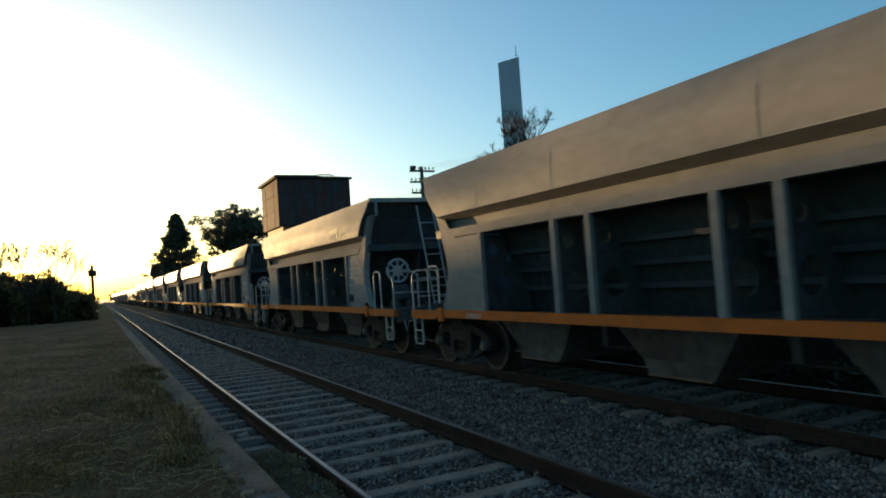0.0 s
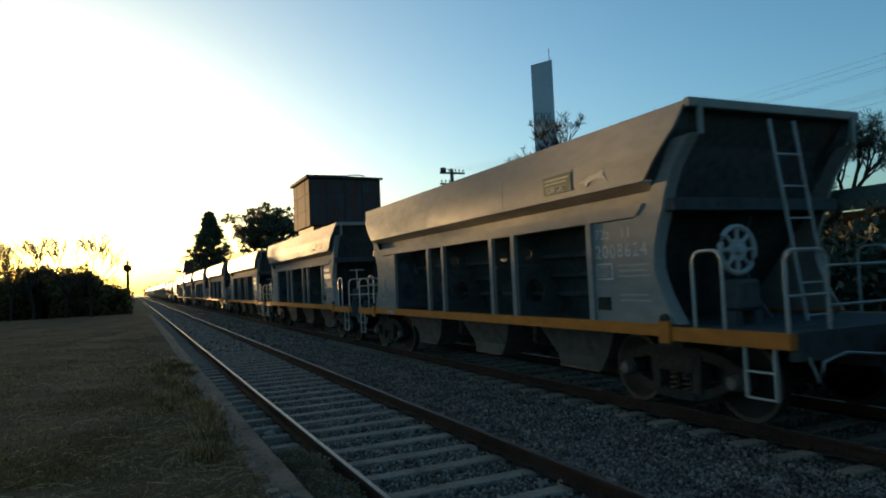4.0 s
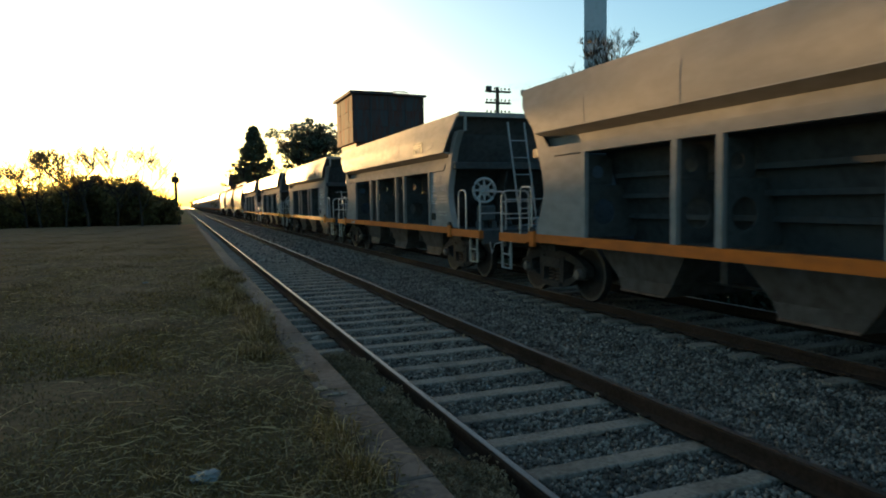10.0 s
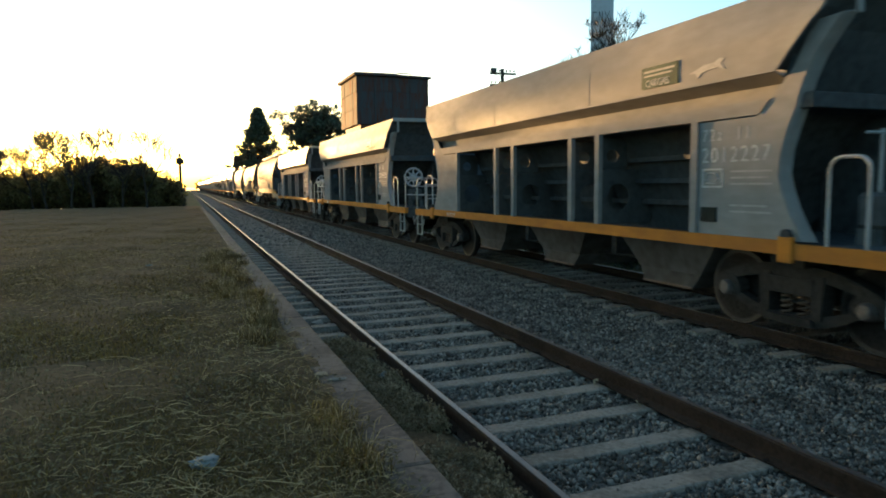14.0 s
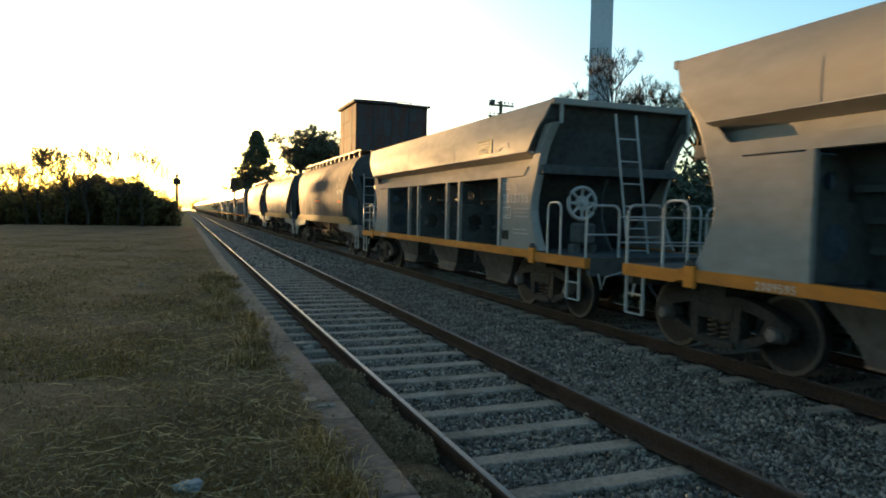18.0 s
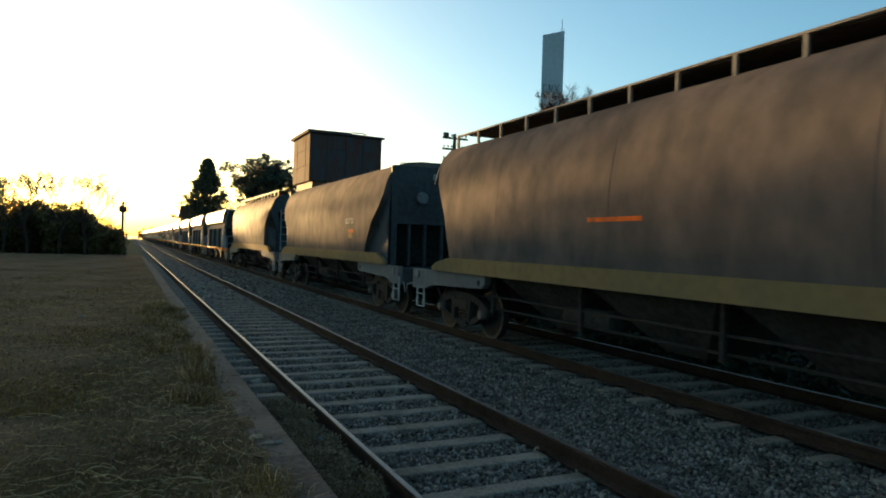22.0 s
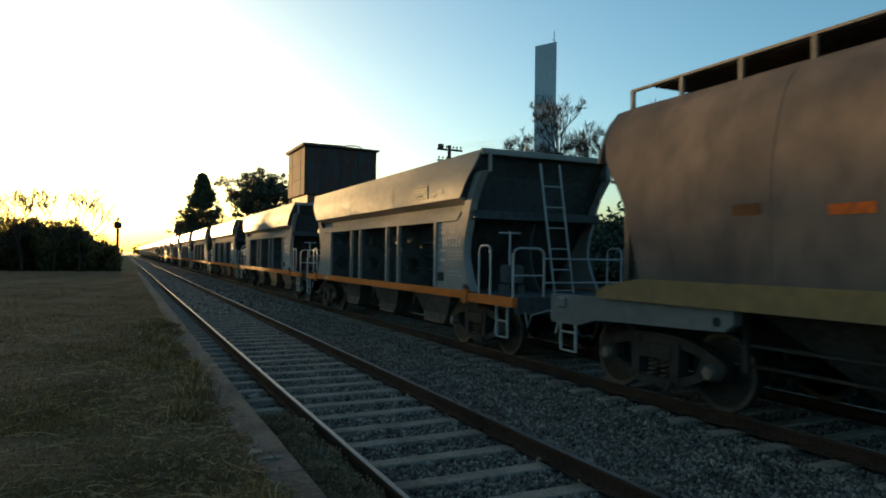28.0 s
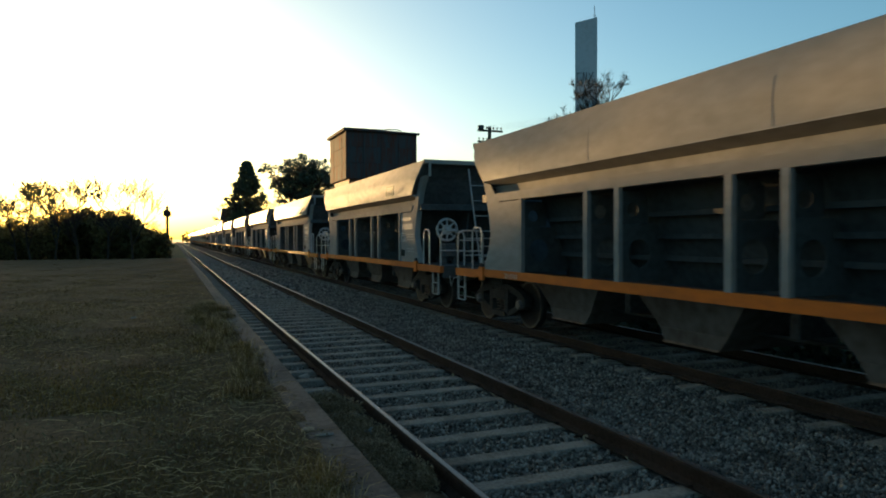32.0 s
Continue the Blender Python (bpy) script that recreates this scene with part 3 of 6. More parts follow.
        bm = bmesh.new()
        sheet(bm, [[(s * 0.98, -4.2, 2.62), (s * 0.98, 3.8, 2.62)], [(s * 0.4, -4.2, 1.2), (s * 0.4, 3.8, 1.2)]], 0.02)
        slope = part("slope_sheet", bm, M_GREYSHADE, w, "sloping hopper side in shade-darkened grey")
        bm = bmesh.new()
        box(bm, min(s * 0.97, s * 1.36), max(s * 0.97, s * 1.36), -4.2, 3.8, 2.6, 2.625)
        part("bay_ceiling", bm, M_GREYSHADE, w)
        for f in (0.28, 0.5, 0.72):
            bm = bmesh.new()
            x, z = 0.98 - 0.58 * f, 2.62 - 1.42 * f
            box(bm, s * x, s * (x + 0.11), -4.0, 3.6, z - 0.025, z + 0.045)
            part("stiffener", bm, M_GREYSHADE, slope)
        for y in (-4.05, -1.98, -1.22, 0.83, 1.6, 3.66):
            bm = bmesh.new()
            box(bm, s * 1.42, s * 1.49, y - 0.055, y + 0.055, 1.287, 2.608)
            post = part("side_post", bm, M_GREY, w)
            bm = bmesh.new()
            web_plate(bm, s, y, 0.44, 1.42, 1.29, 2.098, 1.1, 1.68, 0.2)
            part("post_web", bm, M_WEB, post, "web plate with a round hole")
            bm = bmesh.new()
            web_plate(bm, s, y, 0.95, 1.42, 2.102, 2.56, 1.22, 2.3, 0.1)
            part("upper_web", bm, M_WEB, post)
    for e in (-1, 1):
        # End plates and decks carry their shade in the darker grey.
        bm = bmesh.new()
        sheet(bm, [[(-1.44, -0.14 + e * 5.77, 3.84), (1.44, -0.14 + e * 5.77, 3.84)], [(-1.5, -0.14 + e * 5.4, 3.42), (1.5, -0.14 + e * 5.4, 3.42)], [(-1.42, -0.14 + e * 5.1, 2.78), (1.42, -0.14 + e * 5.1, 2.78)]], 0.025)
        part("end_panel", bm, M_GREYSHADE, w, "sloping upper end panel in shade-darkened grey")
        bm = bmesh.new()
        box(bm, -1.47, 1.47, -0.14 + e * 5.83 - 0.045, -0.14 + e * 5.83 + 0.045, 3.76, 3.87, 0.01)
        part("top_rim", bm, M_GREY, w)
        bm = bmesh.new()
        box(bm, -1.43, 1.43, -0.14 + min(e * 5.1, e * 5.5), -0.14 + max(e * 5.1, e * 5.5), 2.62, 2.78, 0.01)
        part("end_ledge", bm, M_GREYSHADE, w)
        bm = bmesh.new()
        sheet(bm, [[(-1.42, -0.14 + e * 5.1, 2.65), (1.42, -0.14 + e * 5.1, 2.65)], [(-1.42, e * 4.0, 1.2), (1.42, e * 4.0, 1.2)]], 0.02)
        part("end_slope", bm, M_GREYSHADE, w)
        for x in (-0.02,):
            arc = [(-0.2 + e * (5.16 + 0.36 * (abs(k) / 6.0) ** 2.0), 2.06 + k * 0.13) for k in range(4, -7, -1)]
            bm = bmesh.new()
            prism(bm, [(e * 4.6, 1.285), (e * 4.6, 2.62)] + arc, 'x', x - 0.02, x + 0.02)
            part("centre_web", bm, M_GREYSHADE, w, "curved middle web plate")
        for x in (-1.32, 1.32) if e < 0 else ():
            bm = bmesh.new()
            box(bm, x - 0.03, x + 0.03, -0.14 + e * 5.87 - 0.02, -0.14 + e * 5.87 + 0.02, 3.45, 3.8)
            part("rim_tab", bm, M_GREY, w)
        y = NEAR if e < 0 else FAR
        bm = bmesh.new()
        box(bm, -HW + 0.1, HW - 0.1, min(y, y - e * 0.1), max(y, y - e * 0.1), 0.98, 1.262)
        part("end_beam", bm, M_GREYSHADE, w)
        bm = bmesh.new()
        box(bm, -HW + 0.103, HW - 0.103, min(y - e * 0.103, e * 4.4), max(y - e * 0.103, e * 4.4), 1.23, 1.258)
        part("end_deck", bm, M_GREYSHADE, w)
        add_coupler(w, y, e)
        # railings round the end deck
        for s in (-1, 1):
            bm = bmesh.new()
            tube(bm, hoop_points((s * 1.46, y - e * 0.04, 1.12), (s * 0.86, y - e * 0.04, 1.12), 0.95), 0.021, 6)
            tube(bm, [(s * 1.46, y - e * 0.04, 1.62), (s * 0.86, y - e * 0.04, 1.62)], 0.015, 5)
            if e > 0:
                tube(bm, [(s * 1.46, y - e * 0.04, 1.86), (s * 0.86, y - e * 0.04, 1.86)], 0.015, 5)
            part("end_hoop", bm, M_RAILING, w, "pale tubular end railing", True)
            bm = bmesh.new()
            a, b = (-5.87, -6.29) if e < 0 else (5.38, 5.83)
            tube(bm, hoop_points((s * 1.44, a, 1.2), (s * 1.44, b, 1.2), 0.92), 0.019, 6)
            part("side_hoop", bm, M_RAILING, w, "pale tubular grab hoop", True)
            add_steps(w, s * 1.45, -6.9 if e < 0 else 6.2)
        for z in (1.5, 1.9):
            bm = bmesh.new()
            tube(bm, [(-0.86, y - e * 0.04, z), (0.86, y - e * 0.04, z)], 0.015, 5)
            part("cross_rail", bm, M_RAILING, w, "", True)
    for y in (-3.05, -0.12, 2.8):
        bm = bmesh.new()
        rings = [[(-a, y - b, z), (a, y - b, z), (a, y + b, z), (-a, y + b, z)] for a, b, z in ((1.1, 0.97, 1.1), (1.0, 0.62, 0.68))]
        hull8(bm, rings[1], rings[0])
        chute = part("discharge_chute", bm, M_CHUTE, w, "tapering steel discharge chute")
        bm = bmesh.new()
        hull8(bm, [(-1.02, y - 0.5, 0.49), (1.02, y - 0.5, 0.49), (1.02, y + 0.5, 0.49), (-1.02, y + 0.5, 0.49)], [(p[0], p[1], 0.678) for p in rings[1]])
        part("chute_mouth", bm, M_CHUTE, chute, "flared mouth with a rusty lip lightened for its warm glint")
        # Lighter rusty strips put the low sun's glint along the mouth into colour.
        for x in (-1.035, 1.035):
            bm = bmesh.new()
            box(bm, x - 0.012, x + 0.012, y - 0.5, y + 0.5, 0.482, 0.51)
            part("mouth_lip", bm, M_SPRING, chute)
    for y in (-1.6, 1.35):
        bm = bmesh.new()
        box(bm, -0.9, 0.9, y - 0.06, y + 0.06, 0.78, 1.08)
        part("cross_member", bm, M_UNDER, w)
    bm = bmesh.new()
    tube(bm, [(-0.6, -4.1, 0.72), (-0.6, 4.0, 0.72)], 0.025, 5)
    part("brake_pull_rod", bm, M_IRON, w)
    bm = bmesh.new()
    for x in (-0.3, 0.12):
        tube(bm, [(x, -6.08, 3.66), (x + 0.05, -6.1, 3.2), (x + 0.27, -6.2, 1.26)], 0.022, 6)
    for k in range(6):
        z = 3.24 - k * 0.385
        o = (3.66 - z) / 2.4 * 0.27
        tube(bm, [(-0.3 + o, -6.1 - o * 0.3, z), (0.12 + o, -6.1 - o * 0.3, z)], 0.013, 5)
    part("end_ladder", bm, M_RAILING, w, "pale steel end ladder", True)
    bm = bmesh.new()
    if handwheel:
        c = Vector((-0.86, -6.0, 2.12))
        tube(bm, [c + Vector((0.27 * math.cos(k * math.tau / 20), 0, 0.27 * math.sin(k * math.tau / 20))) for k in range(20)], 0.033, 6, True)
        hw = part("handwheel", bm, M_RAILING, w, "pale spoked brake handwheel", True)
        for k in range(8):
            d = Vector((math.cos(k * math.tau / 8), 0, math.sin(k * math.tau / 8)))
            bm = bmesh.new()
            tube(bm, [c + d * 0.1, c + d * 0.26], 0.026, 5)
            part("spoke", bm, M_RAILING, hw)
        bm = bmesh.new()
        disc(bm, c, 'y', [(-0.06, 0.03), (-0.05, 0.05), (-0.02, 0.06), (-0.018, 0.13), (0.018, 0.13), (0.02, 0.05), (0.25, 0.03)])
        part("hub", bm, M_RAILING, hw, "", True)
    else:
        tube(bm, [(-1.08, -5.95, 2.36), (-0.62, -5.95, 2.36)], 0.016, 5)
        tube(bm, [(-0.85, -5.95, 1.7), (-0.85, -5.95, 2.4)], 0.02, 6)
        part("brake_lever", bm, M_RAILING, w, "pale tee-shaped brake lever", True)
    bm = bmesh.new()
    box(bm, -0.98, -0.62, -6.1, -5.8, 1.42, 1.78, 0.04)
    box(bm, -1.02, -0.9, -6.05, -5.85, 1.255, 1.42)
    box(bm, -0.7, -0.58, -6.05, -5.85, 1.255, 1.42)
    part("brake_gear", bm, M_WEB, w, "grey brake gear housing")
    bm = bmesh.new()
    disc(bm, (0, 0, 0), 'y', [(-6.6, 0.1), (-6.58, 0.14), (-6.0, 0.14), (-5.98, 0.1)])
    bmesh.ops.translate(bm, verts=bm.verts, vec=(0.55, 0, 0.92))
    part("air_reservoir", bm, M_UNDER, w, "", True)
    add_bogies(w, (-BOGIE_Y, BOGIE_Y))
    # sign board and animal-shaped mark on the panel, dark document box and pale panels on the end sheet
    bm = bmesh.new()
    box(bm, -1.587, -1.57, -3.86, -3.15, 3.1, 3.37, 0.002)
    board = part("sign_board", bm, M_GREEN, w, "dark green board with two pale bars")
    for a, b, z0, z1 in ((-3.8, -3.2, 3.3, 3.325), (-3.74, -3.2, 3.25, 3.27)):
        bm = bmesh.new()
        box(bm, -1.589, -1.586, a, b, z0, z1)
        part("pale_bar", bm, M_FADED, board)
    lettering("board_letter", "CARGAS", 0.13, side_pose(-3.24, 3.12, -1.589), M_WHITE, board)
    bm = bmesh.new()
    mark = [(-2.95, 3.2), (-3.1, 3.23), (-3.22, 3.27), (-3.4, 3.27), (-3.5, 3.31), (-3.58, 3.29), (-3.52, 3.25), (-3.6, 3.17), (-3.48, 3.21), (-3.3, 3.2), (-3.2, 3.19), (-3.12, 3.13), (-3.08, 3.19)]
    prism(bm, [(-4.04 + (a + 2.95) * 0.9, z - 0.03) for a, z in mark], 'x', -1.584, -1.574)
    part("leaping_mark", bm, M_FADED, w, "faded pale leaping mark")
    bm = bmesh.new()
    box(bm, -1.472, -1.455, -4.42, -4.17, 1.43, 1.6)
    part("document_box", bm, M_BOX, w, "small dark document box")
    bm = bmesh.new()
    for a, b, z0, z1 in ((-4.5, -4.17, 2.03, 2.05), (-4.5, -4.17, 1.83, 1.85), (-4.19, -4.17, 1.85, 2.03), (-4.5, -4.48, 1.85, 2.03)):
        box(bm, -1.461, -1.453, a, b, z0, z1)
    route = part("route_panel", bm, M_WHITE, w, "white outlined square mark")
    bm = bmesh.new()
    tube(bm, [(-1.457, -4.24, 1.88), (-1.457, -4.24, 2.0), (-1.457, -4.38, 2.0), (-1.457, -4.44, 1.94), (-1.457, -4.38, 1.88)], 0.009, 4, True)
    part("route_arrow", bm, M_WHITE, route)
    for k, z in enumerate((2.0, 1.93, 1.86, 1.62, 1.55)):
        bm = bmesh.new()
        box(bm, -1.461, -1.453, -5.2 + 0.05 * (k % 2), -4.62, z, z + 0.022)
        part("stencil_bar", bm, M_FADED, w)
    return w


def web_plate(bm, s, y, x0, x1, z0, z1, cx, cz, r):
    """A closed plate across the wagon, in the plane of y, with one round hole."""
    n = 16
    rings = []
    for off in (-0.008, 0.008):
        outer, inner = [], []
        for k in range(n):
            a = k * math.tau / n + math.tau / 32
            dx, dz = math.cos(a), math.sin(a)
            t = min(((x1 if dx > 0 else x0) - cx) / dx, ((z1 if dz > 0 else z0) - cz) / dz)
            outer.append(bm.verts.new((s * (cx + dx * t), y + off, cz + dz * t)))
            inner.append(bm.verts.new((s * (cx + dx * r), y + off, cz + dz * r)))
        rings += [outer, inner]
    for a, b in ((0, 1), (2, 3), (0, 2), (1, 3)):
        for k in range(n):
            bm.faces.new((rings[a][k], rings[a][(k + 1) % n], rings[b][(k + 1) % n], rings[b][k]))


TANK_SECTION = [(1.40, 1.42), (1.45, 1.7), (1.49, 2.1), (1.50, 2.5), (1.48, 2.85), (1.43, 3.2), (1.35, 3.5), (1.24, 3.74), (1.08, 3.92), (0.8, 4.03), (0.4, 4.08)]


def covered_hopper(walkway):
    """A brown covered hopper with bulging sides; ends cut back under an overhang."""
    w = thing("covered_hopper_wagon")
    HALF, TOP = (7.25, 5.95) if walkway else (7.0, 5.9)

    def cut(z):
        if walkway:
            return 0.0 if z >= 3.6 else (3.6 - z) / 1.05 * 0.95 if z > 2.55 else 0.95 + (2.55 - z) * 0.25
        return float(np.interp(z, (1.4, 1.69, 2.1, 2.45, 2.74, 3.0), (1.55, 1.36, 1.01, 0.73, 0.39, 0.0)))

    def far(z):
        if walkway:
            return 6.12 if z >= 3.4 else 6.12 - (3.4 - z) * 0.75 if z > 2.57 else 5.5 - (2.57 - z) * 0.22
        return TOP - cut(z)
    section = TANK_SECTION if walkway else [(a, b if b < 3.6 else 3.6 + (b - 3.6) * 0.94) for a, b in TANK_SECTION]
    bm = bmesh.new()
    ring = [(-a, z) for a, z in section] + [(a, z) for a, z in section[::-1]]
    stations = 13
    cols = []
    for k in range(stations):
        u = -1 + 2 * k / (stations - 1)
        cols.append([bm.verts.new((x, u * (TOP - cut(z) if u < 0 else far(z)), z)) for x, z in ring])
    for a, b in zip(cols, cols[1:]):
        for i in range(len(ring) - 1):
            bm.faces.new((a[i], a[i + 1], b[i + 1], b[i]))
        bm.faces.new((a[-1], a[0], b[0], b[-1]))
    m = len(section)
    for c in (cols[0], cols[-1]):
        for i in range(m - 1):
            bm.faces.new((c[i], c[i + 1], c[-2 - i], c[-1 - i]))
    hull = part("hull", bm, M_TANK, w, "weathered brown bulging hull", True)
    for k in (-3.1, 0.4, 3.4):
        bm = bmesh.new()
        pts = [(-(a + 0.0005), k, z) for a, z in section]
        tube(bm, pts, 0.002, 4)
        part("weld_seam", bm, M_TANK, hull)
    for s in (-1, 1):
        bm = bmesh.new()
        a, c = (5.3, 6.1) if walkway else (5.54, 6.17)
        prism(bm, [(-c, 1.395), (c, 1.395), (c, 1.48), (c - 0.2, 1.57), (a, 1.675), (-a, 1.675), (0.2 - c, 1.57), (-c, 1.48)], 'x', s * 1.38, s * 1.475)
        part("lower_band", bm, M_YELLOW, w, "faded yellow band along the hull foot")
        for e in (-1, 1):
            bm = bmesh.new()
            prism(bm, [(e * 3.9, 1.24), (e * 4.02, 1.15), (e * 6.2, 1.08), (e * 6.6, 0.97), (e * HALF, 0.97), (e * HALF, 1.39), (e * 3.9, 1.39)], 'x', s * 1.28, s * 1.41)
            sill = part("end_sill", bm, M_SILLGREY, w, "dull grey painted end sill")
            # No opening is cut: a flat dark disc paints the hole's shade.
            bm = bmesh.new()
            disc(bm, (s * 1.411, e * 4.12, 1.25), 'x', [(-0.004, 0.055), (0.004, 0.055)])
            part("lifting_hole", bm, M_BOX, sill, "dark disc painted as the shade of a lifting hole")
            bm = bmesh.new()
            box(bm, s * 1.42 - 0.02, s * 1.42 + 0.02, e * (HALF - 0.28) - 0.1, e * (HALF - 0.28) + 0.1, 1.2, 1.34, 0.012)
            part("corner_bracket", bm, M_TANKSILL, sill)
            bm = bmesh.new()
            if walkway:
                sheet(bm, [[(s * 1.36, e * (TOP - 0.97), 2.55), (s * 1.3, e * (TOP - 1.25), 1.36)], [(s * 0.8, e * (TOP - 0.3), 2.3), (s * 0.95, e * (TOP + 0.2), 1.36)]], 0.02)
            else:
                prism(bm, [(e * 4.3, 1.4), (e * 6.0, 1.4), (e * 6.0, 3.05), (e * 5.85, 3.0), (e * 5.35, 2.7), (e * 4.98, 2.38), (e * 4.7, 2.05), (e * 4.4, 1.66)], 'x', s * 1.29, s * 1.31)
            part("end_gusset", bm, M_TANKEND if walkway else M_GUSSET, w, "grey end gusset" if walkway else "grey rust-spotted end gusset")
            add_steps(w, s * 1.38, e * 6.85 - 0.18)
    for e in (-1, 1):
        bm = bmesh.new()
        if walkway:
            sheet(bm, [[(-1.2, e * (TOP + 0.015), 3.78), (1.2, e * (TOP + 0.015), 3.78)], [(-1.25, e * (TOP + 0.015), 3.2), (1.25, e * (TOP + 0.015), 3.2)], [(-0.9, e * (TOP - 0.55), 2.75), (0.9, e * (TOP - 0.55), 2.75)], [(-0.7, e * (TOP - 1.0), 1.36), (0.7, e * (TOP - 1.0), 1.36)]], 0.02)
            part("end_wall", bm, M_TANKEND, w, "dark grey sloping end wall")
            for x in (-1.1, -0.45, 0.45, 1.1):
                bm = bmesh.new()
                box(bm, x - 0.04, x + 0.04, e * (TOP - 0.05) - 0.05, e * (TOP - 0.05) + 0.05, 1.34, 3.2)
                part("end_post", bm, M_TANKEND, w)
        else:
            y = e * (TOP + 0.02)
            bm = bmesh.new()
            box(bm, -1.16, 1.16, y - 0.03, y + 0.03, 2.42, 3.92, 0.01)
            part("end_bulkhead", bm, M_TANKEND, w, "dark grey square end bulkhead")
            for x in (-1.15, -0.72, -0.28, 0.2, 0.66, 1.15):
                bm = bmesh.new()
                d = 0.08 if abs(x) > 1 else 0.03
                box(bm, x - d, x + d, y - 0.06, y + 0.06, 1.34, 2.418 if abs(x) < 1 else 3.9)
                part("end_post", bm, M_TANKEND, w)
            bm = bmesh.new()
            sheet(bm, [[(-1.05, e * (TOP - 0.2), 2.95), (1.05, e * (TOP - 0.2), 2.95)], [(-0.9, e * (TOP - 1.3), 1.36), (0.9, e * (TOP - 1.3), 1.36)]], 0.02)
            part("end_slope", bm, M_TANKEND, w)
        bm = bmesh.new()
        y = e * HALF
        box(bm, -1.27, 1.27, min(y, y - e * 0.14), max(y, y - e * 0.14), 0.95, 1.335)
        part("end_beam", bm, M_TANKEND, w)
        bm = bmesh.new()
        box(bm, -1.27, 1.27, min(e * 4.6, y - e * 0.142), max(e * 4.6, y - e * 0.142), 1.28, 1.33)
        part("end_deck", bm, M_TANKEND, w)
        add_coupler(w, y, e)
    bm = bmesh.new()
    box(bm, -0.2, 0.2, -HALF + 0.2, HALF - 0.2, 0.85, 1.28)
    part("centre_sill", bm, M_UNDER, w)
    for y in (-2.6, 0.0, 2.6):
        bm = bmesh.new()
        hull8(bm, [(-0.45, y - 0.35, 0.55), (0.45, y - 0.35, 0.55), (0.45, y + 0.35, 0.55), (-0.45, y + 0.35, 0.55)],
              [(-1.25, y - 1.25, 1.45), (1.25, y - 1.25, 1.45), (1.25, y + 1.25, 1.45), (-1.25, y + 1.25, 1.45)])
        part("discharge_hopper", bm, M_UNDER, w)
    for z, x in ((1.02, -1.2), (0.78, -1.05)):
        bm = bmesh.new()
        tube(bm, [(x, -4.2, z), (x, 4.2, z)], 0.022, 5)
        part("brake_rod", bm, M_IRON, w)
    for y in (-3.9, -1.3, 1.3, 3.9):
        bm = bmesh.new()
        box(bm, -1.24, -1.18, y - 0.03, y + 0.03, 0.72, 1.4)
        part("rod_hanger", bm, M_IRON, w)
    bm = bmesh.new()
    disc(bm, (0, 0, 0), 'y', [(-0.6, 0.1), (-0.57, 0.17), (0.57, 0.17), (0.6, 0.1)])
    bmesh.ops.translate(bm, verts=bm.verts, vec=(-0.75, 1.6, 0.86))
    part("air_reservoir", bm, M_UNDER, w, "", True)
    if walkway:
        for s in (-1, 1):
            bm = bmesh.new()
            box(bm, s * 0.985 - 0.03, s * 0.985 + 0.03, -5.75, 6.0, 4.19, 4.22)
            part("walkway_edge_rail", bm, M_TANKSILL, w, "pale edge rail of the roof walkway")
            bm = bmesh.new()
            box(bm, min(s * 0.3, s * 0.95), max(s * 0.3, s * 0.95), -5.7, 5.6, 4.175, 4.2)
            part("roof_walkway", bm, M_UNDER, w, "dark roof walkway board")
            for k in range(14):
                y = -5.6 + k * 0.89
                bm = bmesh.new()
                box(bm, s * 0.99 - 0.025, s * 0.99 + 0.02, y - 0.027, y + 0.027, 3.88, 4.188)
                part("walkway_bracket", bm, M_TANKSILL, w)
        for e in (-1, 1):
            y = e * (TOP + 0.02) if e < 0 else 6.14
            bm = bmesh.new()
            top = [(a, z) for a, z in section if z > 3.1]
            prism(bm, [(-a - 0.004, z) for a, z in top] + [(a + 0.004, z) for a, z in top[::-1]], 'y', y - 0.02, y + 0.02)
            part("end_crown", bm, M_TANKEND, w, "dark grey rounded end plate")
        bm = bmesh.new()
        box(bm, -0.6, 0.55, -5.97, -5.62, 4.17, 4.205)
        for x in (-0.58, 0.53):
            box(bm, x - 0.025, x + 0.025, -5.95, -5.9, 4.04, 4.172)
        part("roof_end_step", bm, M_UNDER, w, "dark step plate at the roof end")
        bm = bmesh.new()
        box(bm, 0.62, 1.12, -5.96, -5.7, 4.07, 4.1)
        box(bm, 1.07, 1.118, -5.94, -5.9, 3.85, 4.072)
        part("roof_end_step", bm, M_UNDER, w, "dark step plate at the roof end")
        bm = bmesh.new()
        for x in (-0.95, -0.52):
            tube(bm, [(x, -6.1, 1.33), (x, -6.1, 3.15), (x, -6.02, 3.3)], 0.02, 6)
        for k in range(6):
            tube(bm, [(-0.95, -6.1, 1.55 + 0.32 * k), (-0.52, -6.1, 1.55 + 0.32 * k)], 0.013, 5)
        part("end_ladder", bm, M_RAILING, w, "pale steel end ladder", True)
        for s in (-1, 1):
            bm = bmesh.new()
            prism(bm, [(s * a, z) for a, z in ((1.4, 3.5), (1.4, 3.12), (1.24, 2.75), (0.78, 1.332), (0.52, 1.332), (1.0, 2.75), (1.17, 3.3))], 'y', -6.055, -5.994)
            part("end_strut", bm, M_TANKEND, w, "slanting grey end strut")
    else:
        for y in (-4.6, -2.0, 0.9, 3.5):
            bm = bmesh.new()
            box(bm, -0.45, 0.45, y - 0.45, y + 0.45, 3.97, 4.09, 0.04)
            part("roof_hatch", bm, M_TANK, w, "shallow roof hatch")
            bm = bmesh.new()
